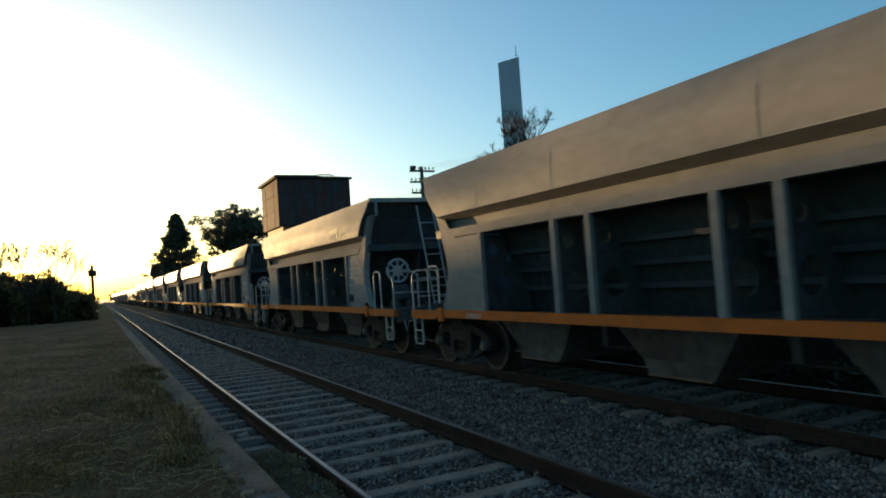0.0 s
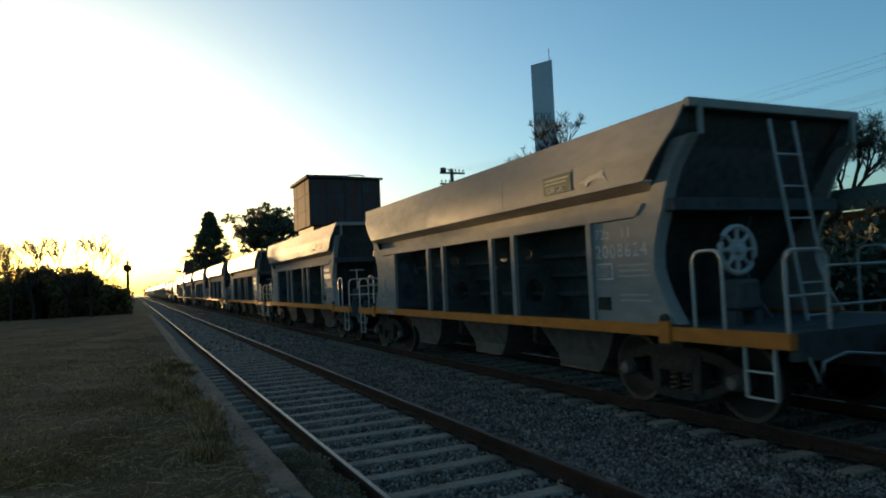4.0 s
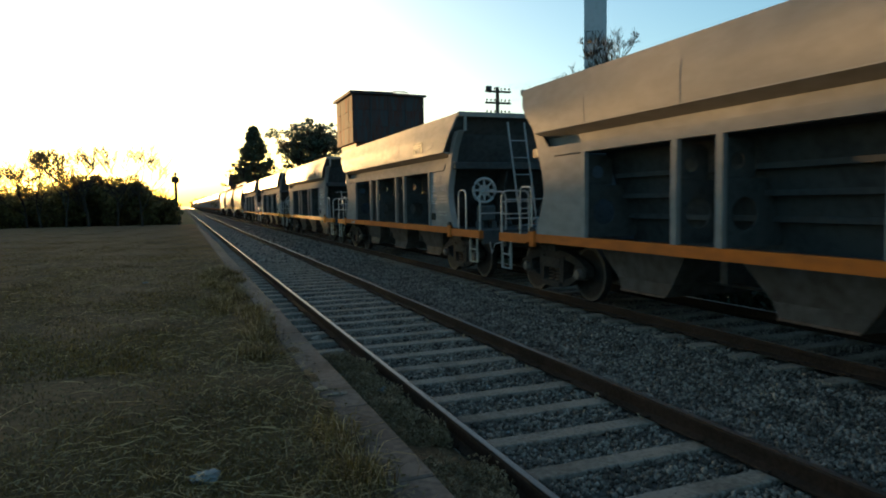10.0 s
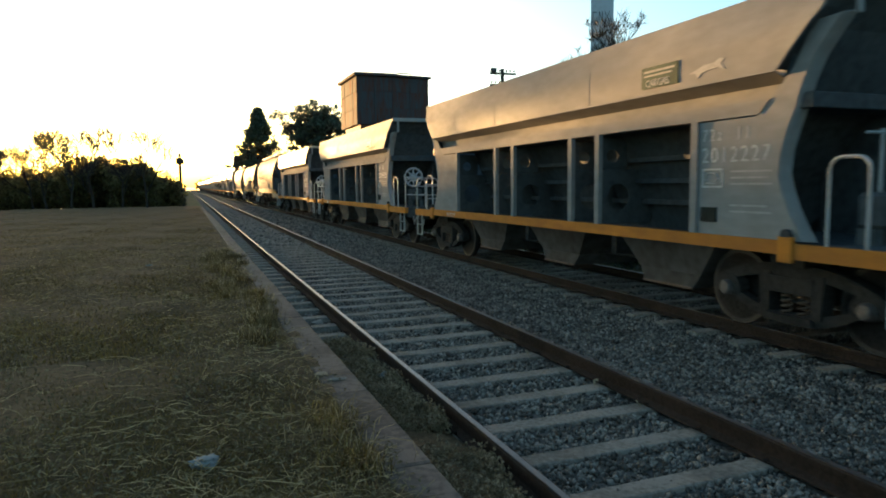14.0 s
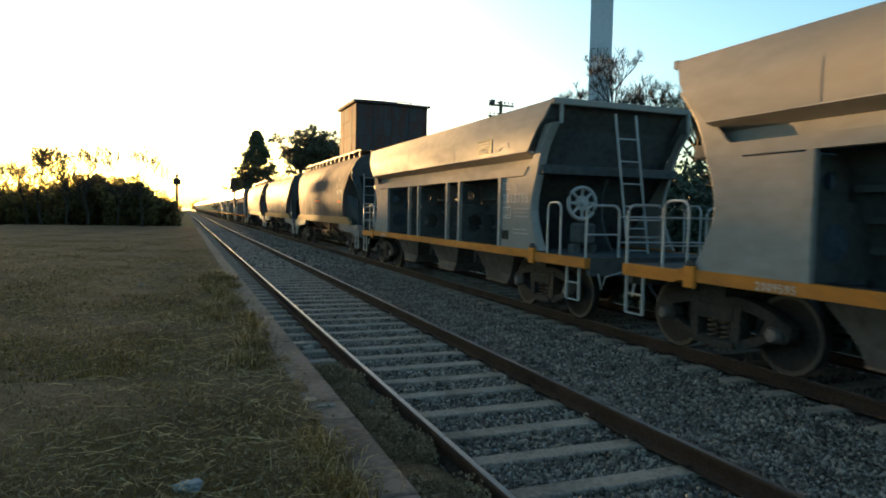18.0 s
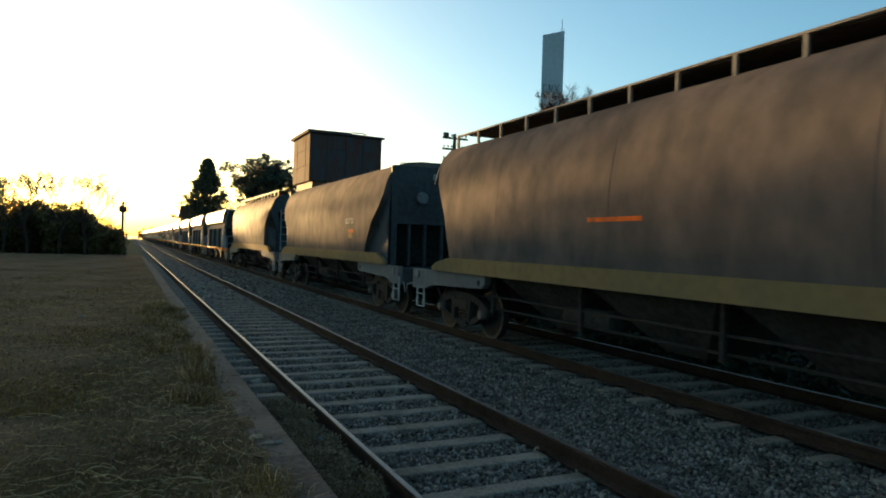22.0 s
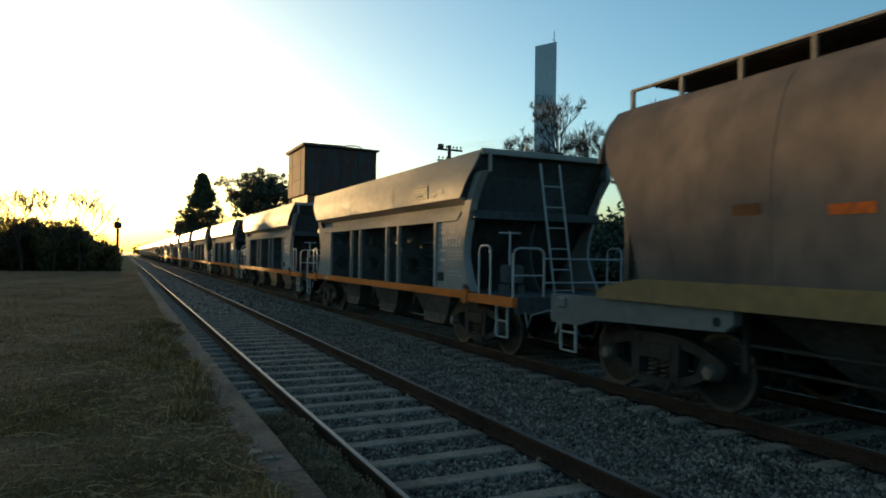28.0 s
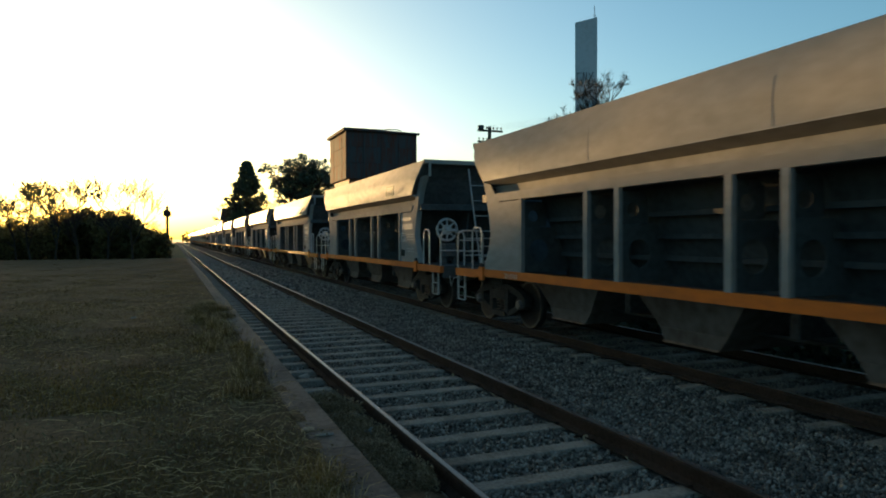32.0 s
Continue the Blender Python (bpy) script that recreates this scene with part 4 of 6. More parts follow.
            tube(bm, hoop_points((-0.42, y + 0.2, 4.06), (-0.12, y + 0.2, 4.06), 0.12, 0.04), 0.012, 5)
            part("hatch_handle", bm, M_TANKSILL, w)
        bm = bmesh.new()
        tube(bm, [(-0.6, 2.95, 4.05), (-0.64, 2.5, 4.2)], 0.012, 5)
        part("propped_bar", bm, M_TANKEND, w, "raised hatch locking bar")
        bm = bmesh.new()
        disc(bm, (-0.4, -6.0, 3.11), 'y', [(-0.05, 0.05), (-0.04, 0.15), (0.0, 0.16), (0.02, 0.05)])
        part("brake_wheel", bm, M_TANKSILL, w, "small pale brake wheel", True)
    add_bogies(w, (-5.35, 5.35) if walkway else (-5.2, 5.2))
    return w


# train order, from the front: seconds count from the clip's start, places along the track at that start
PITCH = 14.67
HOPPER_LABEL = "grey open hopper wagon, ribbed sides,"
TANK_LABEL = "weathered brown covered hopper wagon"
train = []
proto = {}
for wheel in (True, False):
    for paint in (M_ORANGE, M_AMBER):
        proto[wheel, paint.name] = hopper_wagon(wheel, paint)
covered = {True: covered_hopper(True), False: covered_hopper(False)}
used = set()


def place(p, y, label, category):
    ob = copy_thing(p, Matrix.Translation((TRACK_B, y, 0))) if p.name in used else p
    used.add(p.name)
    ob.location = (TRACK_B, y, 0)
    tagged(ob, label, category, "wagons of the freight train")
    train.append((ob, y))
    return ob


ORDER = [(True, M_ORANGE, "2008624"), (True, M_ORANGE, "2011906"), (True, M_AMBER, "2008624"), (False, M_AMBER, ""), (False, M_ORANGE, ""), (True, M_ORANGE, "2011401"),
         (False, M_AMBER, "2012227"), (True, M_AMBER, "2009595"), (True, M_AMBER, "2013795")]
LATE = [(False, M_ORANGE, "2007524"), (False, M_ORANGE, "2010767"), (True, M_ORANGE, "")]


def number_on(w, digits):
    lettering("fleet_figure", "72", 0.2, side_pose(-4.15, 2.37, -1.4575), M_WHITE, w, "white stencilled figure")
    lettering("fleet_figure", "2", 0.14, side_pose(-4.4, 2.37, -1.4575), M_WHITE, w, "white stencilled figure")
    lettering("fleet_figure", "11", 0.2, side_pose(-4.68, 2.37, -1.4575), M_WHITE, w, "white stencilled figure")
    lettering("sill_figure", digits, 0.125, side_pose(4.25, 1.155, -1.503), M_WHITE, w, "small pale figure on the sill")
    lettering("fleet_figure", digits, 0.25, side_pose(-4.15, 2.12, -1.4575), M_WHITE, w, "white stencilled figure")


numbered = []
STROKES = (((4.58, 1.96), (4.42, 2.01), (4.33, 1.97)), ((4.44, 2.0), (4.48, 1.85), (4.52, 1.70)), ((4.34, 1.98), (4.41, 1.85), (4.26, 1.76), (4.31, 1.63), (4.5, 1.64), (4.49, 1.75)), ((4.64, 1.5), (4.45, 1.53), (4.3, 1.48)))
for i, (wheel, paint, digits) in enumerate(ORDER):
    w = place(proto[wheel, paint.name], 15.72 + PITCH * (i - 1) + 5.2, HOPPER_LABEL + (" orange sills, spoked brake wheel" if wheel and paint is M_ORANGE else " amber sills, spoked brake wheel" if wheel else " orange sills, brake lever" if paint is M_ORANGE else " amber sills, brake lever"), "hopper wagon")
    numbered.append((w, digits))
for y, walkway, label in ((138.3, True, TANK_LABEL + " with a roof walkway"), (153.5, False, TANK_LABEL + " with a square bulkhead"), (168.6, True, TANK_LABEL + " with a roof walkway")):
    numbered.append((place(covered[walkway], y, label, "covered hopper"), "tank"))
for i in range(20):
    wheel, paint, digits = LATE[i] if i < 3 else ((i * 7) % 3 == 0, M_ORANGE if (i * 5) % 4 < 2 else M_AMBER, "")
    w = place(proto[wheel, paint.name], 178.75 + PITCH * i + 5.2, HOPPER_LABEL + (" orange sills, spoked brake wheel" if wheel and paint is M_ORANGE else " amber sills, spoked brake wheel" if wheel else " orange sills, brake lever" if paint is M_ORANGE else " amber sills, brake lever"), "hopper wagon")
    numbered.append((w, digits))
for line in STROKES:
    bm = bmesh.new()
    tube(bm, [(-1.457, y, z) for y, z in line], 0.007, 4)
    part("sprayed_stroke", bm, M_WHITE, numbered[2][0], "pale sprayed scrawl")
k = 0
for w, digits in numbered:
    if digits == "tank":
        k += 1
        patches = {1: ((-4.56, -4.02, 2.22, 2.31), (-0.25, 0.83, 2.3, 2.36)), 2: ((-3.69, -3.23, 2.19, 2.29),), 3: ((2.36, 2.79, 2.34, 2.44), (3.5, 3.85, 2.38, 2.5))}[k]
        for y0, y1, z0, z1 in patches:
            bm = bmesh.new()
            dull = k == 3 and y0 > 3
            box(bm, -1.5025, -1.49, y0, y1, z0, z1)
            part("colour_patch", bm, M_OLDRUST if dull else M_RUSTMARK, w, "dull brown rust patch" if dull else "small orange paint patch")
        if k == 1:
            lettering("fleet_figure", "252  11", 0.17, side_pose(-3.74, 2.85, -1.486), M_WHITE, w, "pale stencilled figure")
            lettering("fleet_figure", "893750", 0.27, side_pose(-3.9, 2.54, -1.505), M_WHITE, w, "pale stencilled figure")
            lettering("fleet_figure", "893750", 0.22, end_pose(-0.28, 3.28, -5.994), M_WHITE, w, "pale stencilled figure")
            lettering("stencil_letter", "D", 0.2, side_pose(-4.2, 3.08, -1.462), M_WHITE, w)
        if k == 2:
            bm = bmesh.new()
            box(bm, -1.505, -1.49, -3.6, -3.24, 2.04, 2.16)
            part("colour_patch", bm, M_YELLOW, w, "small yellow paint patch")
            lettering("fleet_figure", "823757", 0.22, side_pose(-2.93, 2.45, -1.505), M_WHITE, w, "pale stencilled figure")
            lettering("fleet_figure", "823757", 0.22, end_pose(-0.1, 3.6, -5.96), M_WHITE, w, "pale stencilled figure")
    elif digits:
        number_on(w, digits)
    else:
        for y0, z0, z1 in ((-4.95, 2.37, 2.47), (-5.1, 2.14, 2.29)):
            bm = bmesh.new()
            box(bm, -1.461, -1.453, y0, -4.16, z0, z1)
            part("worn_lettering", bm, M_FADED, w, "worn pale bar of lettering")

# ---------------------------------------------------------------- water tank beside the line
def water_tank(x, y, side, top):
    w = thing("railway_water_tank", (x, y, 0), "rusty square riveted steel water tank on a sooty brick base", "water tank")
    bm = bmesh.new()
    box(bm, 0.25, side - 0.25, 0.25, side - 0.25, -0.12, 6.0)
    part("brick_base", bm, M_BRICK, w, "sooty brick base")
    bm = bmesh.new()
    box(bm, 0.03, side - 0.03, 0.03, side - 0.03, 6.0, top - 0.22)
    part("tank_body", bm, M_RUST, w)
    rows = [6.02, 7.1, 8.2, top - 0.24]
    for i in range(4):
        for r in range(3):
            a, b = i * side / 4 + 0.015, (i + 1) * side / 4 - 0.015
            bm = bmesh.new()
            box(bm, a, b, -0.012 * (i % 2), 0.03, rows[r] + 0.012, rows[r + 1] - 0.012)
            part("tank_plate", bm, M_RUST, w)
            bm = bmesh.new()
            box(bm, -0.012 * (i % 2), 0.03, a, b, rows[r] + 0.012, rows[r + 1] - 0.012)
            part("tank_plate", bm, M_RUST, w)
    for a in (0.0, side / 4, side / 2, side * 0.75, side):
        bm = bmesh.new()
        box(bm, a - 0.05, a + 0.05, -0.06, -0.013, 6.0, top - 0.23)
        part("tank_rib", bm, M_RUST, w)
    bm = bmesh.new()
    box(bm, -0.22, side * 0.56, -0.22, side + 0.2, top - 0.2, top, 0.03)
    part("roof_slab", bm, M_RUST, w, "dark overhanging tank roof")
    bm = bmesh.new()
    hull8(bm, [(side * 0.56, -0.2, top - 0.21), (side + 0.22, -0.22, top - 0.24), (side + 0.22, side + 0.2, top - 0.24), (side * 0.56, side + 0.2, top - 0.21)],
          [(side * 0.56, -0.2, top - 0.06), (side + 0.22, -0.22, top - 0.12), (side + 0.22, side + 0.2, top - 0.12), (side * 0.56, side + 0.2, top - 0.06)])
    part("roof_slab", bm, M_RUST, w, "sagging half of the tank roof")
    bm = bmesh.new()
    tube(bm, [(side * 0.56, -0.1, top + 0.03), (side * 0.72, -0.1, top + 0.05), (side * 0.78, -0.1, top - 0.02)], 0.04, 5)
    part("loose_bar", bm, M_RUST, w)
    return w


water_tank(10.92, 45.0, 5.0, 9.43)


# ---------------------------------------------------------------- two pigeons on the tank roof
def pigeon():
    """A small grey pigeon looking along +x, its wings hinged at the shoulders."""
    w = thing("pigeon", (0, 0, 0), "small dark grey pigeon taking off from the tank roof", "bird", "pigeons")
    bm = bmesh.new()
    disc(bm, (0, 0, 0), 'x', [(-0.13, 0.01), (-0.08, 0.045), (0.0, 0.06), (0.07, 0.05), (0.1, 0.03), (0.11, 0.012)])
    part("body", bm, M_UNDER, w, "", True)
    bm = bmesh.new()
    disc(bm, (0.12, 0, 0.045), 'x', [(-0.03, 0.012), (-0.015, 0.027), (0.01, 0.026), (0.025, 0.008), (0.045, 0.003)])
    part("head", bm, M_UNDER, w, "", True)
    bm = bmesh.new()
    hull8(bm, [(-0.24, -0.045, -0.005), (-0.1, -0.02, -0.005), (-0.1, 0.02, -0.005), (-0.24, 0.045, -0.005)], [(-0.24, -0.045, 0.005), (-0.1, -0.02, 0.012), (-0.1, 0.02, 0.012), (-0.24, 0.045, 0.005)])
    part("tail", bm, M_UNDER, w)
    wings = []
    for s in (-1, 1):
        bm = bmesh.new()
        sheet(bm, [[(0.06, 0.0, 0.0), (0.07, s * 0.14, 0.01), (0.0, s * 0.31, 0.0)], [(-0.08, 0.0, 0.0), (-0.07, s * 0.14, 0.01), (-0.05, s * 0.3, 0.0)]], 0.006)
        wing = part("wing", bm, M_WIRE, w, "dark feathered wing")
        wing.location = (0.0, s * 0.045, 0.03)
        wings.append(wing)
    return w, wings


flock = [pigeon(), pigeon()]

# ---------------------------------------------------------------- tall white tower
A, B = Vector((54.3, 84.0, 0)), Vector((57.0, 82.4, 0))
away = Vector((0.56, 0.83, 0)).normalized() * 3.4
tower = thing("rendered_tower", A, "tall slim white rendered tower with an aerial", "tower")
bm = bmesh.new()
foot = [Vector((0, 0, 0)), B - A, B - A + away, away]
head = (33.1, 33.75, 33.75, 33.1)
hull8(bm, [q + Vector((0, 0, -0.12)) for q in foot], [q + Vector((0, 0, h - 0.4)) for q, h in zip(foot, head)])
part("shaft", bm, M_TOWER, tower, "pale rendered shaft")
bm = bmesh.new()
hull8(bm, [q + Vector((0, 0, h - 0.396)) for q, h in zip(foot, head)], [q + Vector((0, 0, h)) for q, h in zip(foot, head)])
part("parapet", bm, M_TOWER, tower)
bm = bmesh.new()
e = (B - A) * 0.88 + away * 0.2
tube(bm, [e + Vector((0, 0, 33.2)), e + Vector((0, 0, 35.6))], 0.05, 5)
tube(bm, [e + Vector((-0.35, 0, 34.2)), e + Vector((0.35, 0, 34.2))], 0.03, 5)
part("aerial", bm, M_WIRE, tower, "thin roof aerial")
u = (B - A).normalized()
out = Vector((u.y, -u.x, 0)) * 0.02
for a, z0, b, z1 in ((0.3, 24.4, 0.3, 25.8), (0.3, 25.8, 0.85, 25.8), (0.3, 24.4, 0.85, 24.4), (0.85, 24.4, 0.85, 25.0), (1.15, 24.4, 1.15, 25.9), (1.15, 25.9, 1.6, 24.4), (1.6, 24.4, 1.6, 25.9), (1.9, 24.4, 2.6, 25.9), (1.9, 25.9, 2.6, 24.4)):
    bm = bmesh.new()
    p, q = u * a + out, u * b + out
    tube(bm, [p + Vector((0, 0, z0)), q + Vector((0, 0, z1))], 0.06, 4)
    part("painted_stroke", bm, M_WIRE, tower, "dark sprayed stroke")

# ---------------------------------------------------------------- telegraph pole and wires
pole = thing("telegraph_pole", (16.05, 33.3, -0.1), "dark timber telegraph pole with three crossarms", "telegraph pole")
bm = bmesh.new()
tube(bm, [(0, 0, 0), (0, 0, 8.1)], 0.15, 8, r2=0.1)
part("post", bm, M_WOOD, pole, "", True)
for z, half in ((7.85, 0.75), (7.25, 0.75), (6.65, 0.7)):
    bm = bmesh.new()
    box(bm, -half, half, -0.13, -0.03, z - 0.05, z + 0.05)
    arm = part("crossarm", bm, M_WOOD, pole)
    for k in (-0.66, -0.42, -0.2, 0.2, 0.42, 0.66):
        if abs(k) > half:
            continue
        bm = bmesh.new()
        disc(bm, (k, -0.08, z + 0.05), 'z', [(0.0, 0.012), (0.06, 0.014), (0.065, 0.045), (0.12, 0.05), (0.16, 0.03)])
        part("insulator", bm, M_GLASSINS, arm)
bm = bmesh.new()
box(bm, -0.72, -0.44, -0.25, -0.02, 7.9, 8.12, 0.03)
part("junction_box", bm, M_WIRE, pole)
for x0, z in ((-0.66, 8.0), (-0.2, 8.0), (0.42, 8.0), (0.66, 8.0), (0.42, 7.4), (0.66, 7.4)):
    bm = bmesh.new()
    pts = [(16.05 + x0, 33.2 - 50 * k / 10.0, z - 0.1 - 1.4 * (1 - (2 * k / 10 - 1) ** 2)) for k in range(11)]
    tube(bm, pts, 0.003, 3)
    solid("telegraph_wire", bm, M_WIRE, "thin dull wire strung from the telegraph pole", "wire", "telegraph wires")
for x0, z in ((22.0, 6.55), (23.0, 7.4), (23.4, 7.9)):
    bm = bmesh.new()
    pts = [(x0, 75 - 110 * k / 10.0, z + 0.3 - 0.5 * (1 - (2 * k / 10 - 1) ** 2)) for k in range(11)]
    tube(bm, pts, 0.012 if z < 7 else 0.004, 4)
    solid("street_cable", bm, M_WIRE, "dark cable strung over the yard", "cable", "street cables")

# ---------------------------------------------------------------- signal post
sig = thing("signal_post", (-0.55, 70.0, -0.12), "old iron signal post with a lamp head and finial", "signal")
bm = bmesh.new()
tube(bm, [(0, 0, 0), (0, 0, 4.6)], 0.17, 8, r2=0.13)
part("post", bm, M_IRON, sig)
bm = bmesh.new()
box(bm, -0.36, 0.36, -0.2, 0.2, 4.2, 4.75, 0.04)
part("lamp_head", bm, M_IRON, sig)
bm = bmesh.new()
disc(bm, (0, 0, 4.75), 'z', [(0, 0.2), (0.1, 0.16), (0.16, 0.07), (0.28, 0.13), (0.42, 0.12), (0.55, 0.03)])
part("finial", bm, M_IRON, sig, "", True)
bm = bmesh.new()
box(bm, -0.3, 0.3, -0.25, 0.25, 0.0, 1.0, 0.04)
part("base_cabinet", bm, M_IRON, sig)

# ---------------------------------------------------------------- shed, house and parked car across the yard
shed = thing("goods_shed", (30.0, 0.0, -0.12), "long dark green sheet-clad shed with a posted canopy", "shed")
bm = bmesh.new()
box(bm, 0, 0.2, -6, 24, 0, 4.3)
box(bm, 9.8, 10, -6, 24, 0, 4.3)
box(bm, 0.2, 9.8, 23.8, 24, 0, 4.3)
box(bm, 0.2, 9.8, -6, -5.8, 0, 4.3)
part("wall", bm, M_WALL, shed, "drab rendered wall")
bm = bmesh.new()
sheet(bm, [[(-3.4, -6.5, 4.1), (-3.4, 24.5, 4.1)], [(-3.4, -6.5, 5.0), (-3.4, 24.5, 5.0)], [(5, -6.5, 5.35), (5, 24.5, 5.35)], [(10.3, -6.5, 4.4), (10.3, 24.5, 4.4)]], 0.05)
part("roof", bm, M_SHED, shed, "dark green roof with a deep fascia")
for y in range(-5, 24, 4):
    bm = bmesh.new()
    box(bm, -3.2, -3.02, y - 0.09, y + 0.09, 0, 4.6)
    part("canopy_post", bm, M_WALL, shed)
for y in (0.0, 8.0, 16.0):
    bm = bmesh.new()
    box(bm, -0.03, -0.004, y, y + 2.6, 0.9, 2.5)
    win = part("window", bm, M_CARGLASS, shed)
    bm = bmesh.new()
    for a, b, c, d in ((y - 0.08, y + 2.68, 2.5, 2.58), (y - 0.08, y + 2.68, 0.82, 0.9), (y - 0.08, y, 0.9, 2.5), (y + 2.6, y + 2.68, 0.9, 2.5), (y + 1.27, y + 1.33, 0.9, 2.5)):
        box(bm, -0.05, -0.004, a, b, c, d)
    part("window_frame", bm, M_TOWER, win)

house = thing("low_house", (9.6, 150.0, -0.12), "low dark house beyond the conifer", "house")
bm = bmesh.new()
box(bm, 0, 5, 0, 9, 0, 6.2)
part("wall", bm, M_BRICK, house)
bm = bmesh.new()
prism(bm, [(-0.5, 6.1), (5.5, 6.1), (5.0, 8.6), (0.0, 8.6)], 'y', -0.5, 9.5)
part("roof", bm, M_UNDER, house, "dark flat-topped roof")


def car(at, turn):
    c = thing("parked_car", at, "silver hatchback car parked beside the shed", "car")
    c.rotation_euler = (0, 0, turn)
    prof = [(-2.05, 0.3), (-2.1, 0.62), (-2.02, 0.9), (-1.7, 1.0), (-1.55, 1.36), (-1.2, 1.46), (0.1, 1.47), (0.45, 1.36), (1.05, 0.96), (1.85, 0.82), (2.08, 0.62), (2.1, 0.35), (1.95, 0.28)]
    bm = bmesh.new()
    for a, b in zip((-0.84, -0.78, 0.78), (-0.78, 0.78, 0.84)):
        prism(bm, [(y, z if z < 1.0 else z - (0.02 if abs(a + b) > 0.5 else 0)) for y, z in prof], 'x', a, b)
    part("body", bm, M_CAR, c, "silver body", True)
    for s in (-1, 1):
        bm = bmesh.new()
        prism(bm, [(-1.48, 1.0), (-1.38, 1.3), (-0.55, 1.38), (-0.55, 1.0)], 'x', s * 0.838, s * 0.848)
        part("side_window", bm, M_CARGLASS, c)
        bm = bmesh.new()
        prism(bm, [(-0.48, 1.0), (-0.48, 1.38), (0.1, 1.38), (0.4, 1.28), (0.85, 1.0)], 'x', s * 0.838, s * 0.848)
        part("side_window", bm, M_CARGLASS, c)
        for y in (-1.3, 1.32):
            bm = bmesh.new()
            disc(bm, (s * 0.76, y, 0.31), 'x', [(-0.1, 0.22), (-0.1, 0.31), (0.1, 0.31), (0.1, 0.22)])
            wh = part("wheel", bm, M_TYRE, c, "", True)
            bm = bmesh.new()
            disc(bm, (s * 0.78, y, 0.31), 'x', [(-0.09, 0.2), (0.09, 0.2)])
            part("rim", bm, M_CAR, wh)
        bm = bmesh.new()
        box(bm, s * 0.5, s * 0.78, 1.93, 2.06, 0.6, 0.76, 0.03)
        part("headlight", bm, M_TOWER, c)
    bm = bmesh.new()
    sheet(bm, [[(-0.68, 1.0, 1.01), (0.68, 1.0, 1.01)], [(-0.6, 0.5, 1.355), (0.6, 0.5, 1.355)]], 0.01)
    part("windscreen", bm, M_CARGLASS, c)


car((20.6, 9.4, -0.12), radians(8))

# ---------------------------------------------------------------- trees


def grow(rng, start, way, length, radius, depth, out, spread, lift, wiggle=0.16):
    pts, p, d = [start.copy()], start.copy(), way.normalized()
    n = 4
    for k in range(n):
        d = (d + Vector((rng.uniform(-1, 1), rng.uniform(-1, 1), rng.uniform(-0.6, 1) * 0.5 + lift)) * wiggle).normalized()
        p = p + d * (length / n)
        pts.append(p.copy())
    out.append((pts, radius, radius * 0.6, depth))
    if depth == 0:
        return
    kids = rng.randint(3, 4) if depth > 1 else rng.randint(3, 5)
    for i in range(kids):
        q = pts[rng.randint(2, n)] if i else pts[-1]
        axis = Vector((rng.uniform(-1, 1), rng.uniform(-1, 1), rng.uniform(-0.5, 0.5)))
        nd = (d + axis * spread + Vector((0, 0, lift * 0.5))).normalized()
        grow(rng, q, nd, length * rng.uniform(0.58, 0.8), radius * 0.56, depth - 1, out, spread, lift, wiggle)


def tips_of(out):
    return [o[0][-1] for o in out if o[3] == 0]


def leaf_cloud(rng, centres, per, radius, leaf, flat=0.8, thin=0.45, up=0.0):
    """Many small leaves gathered round centres, as vertices and faces."""
    c = np.repeat(np.array(centres, float), per, axis=0)
    n = len(c)
    d = rng.normal(size=(n, 3))
    d /= np.linalg.norm(d, axis=1)[:, None]
    d *= radius * rng.uniform(0.15, 1.0, (n, 1)) ** 0.6
    d[:, 2] *= flat
    p = c + d
    a = rng.normal(size=(n, 3)) * (0.45 if up else 1.0)
    if up:
        a += d / radius + np.array([0, 0, up])
    a /= np.linalg.norm(a, axis=1)[:, None]
    b = np.cross(a, rng.normal(size=(n, 3)))
    b /= np.linalg.norm(b, axis=1)[:, None] + 1e-9
    s = leaf * rng.uniform(0.6, 1.3, (n, 1))
    v = np.stack([p - a * s, p + b * s * thin, p + a * s, p - b * s * thin], 1).reshape(-1, 3)
    f = np.arange(4 * n).reshape(-1, 4)
    return v, f


def tree(name, at, label, category, seed, height, trunk_r, depth, spread, lift, leaves=None, first=0.42, group="", flat=0.7, aim=(0, 0, 1), wiggle=0.16, tip_r=0.01, thin=0.45, up=0.0):
    rng = random.Random(seed)
    w = thing(name, at, label, category, group)
    out = []
    grow(rng, Vector((0, 0, 0)), Vector(aim), height * first, trunk_r, depth, out, spread, lift, wiggle)
    top = max(p.z for o in out for p in o[0])
    k = height / top
    bm, twigs = bmesh.new(), bmesh.new()
    for pts, r0, r1, dep in out:
        pts = [p * k for p in pts]
        if dep >= depth - 1:
            tube(bm, pts, r0, 7, r2=r1)
        else:
            tube(twigs, pts, max(r0, tip_r), 4 if dep else 3, r2=max(r1, tip_r * 0.6))
    part("trunk", bm, M_BARK, w, "", True)
    part("branchwork", twigs, M_BARK, w, "fine bare branches" if not leaves else "")
    if leaves:
        material, per, radius, leaf = leaves
        v, f = leaf_cloud(np.random.default_rng(seed), [tuple(p * k) for p in tips_of(out)], per, radius, leaf, flat, thin, up)
        c = new("crown", quads("crown", v, f, material))
        c.parent = w
    return w


G = -0.12
# dark spiky tree and its bare neighbour behind the train
SPIKY = "dark spiky evergreen tree with a broad open crown"
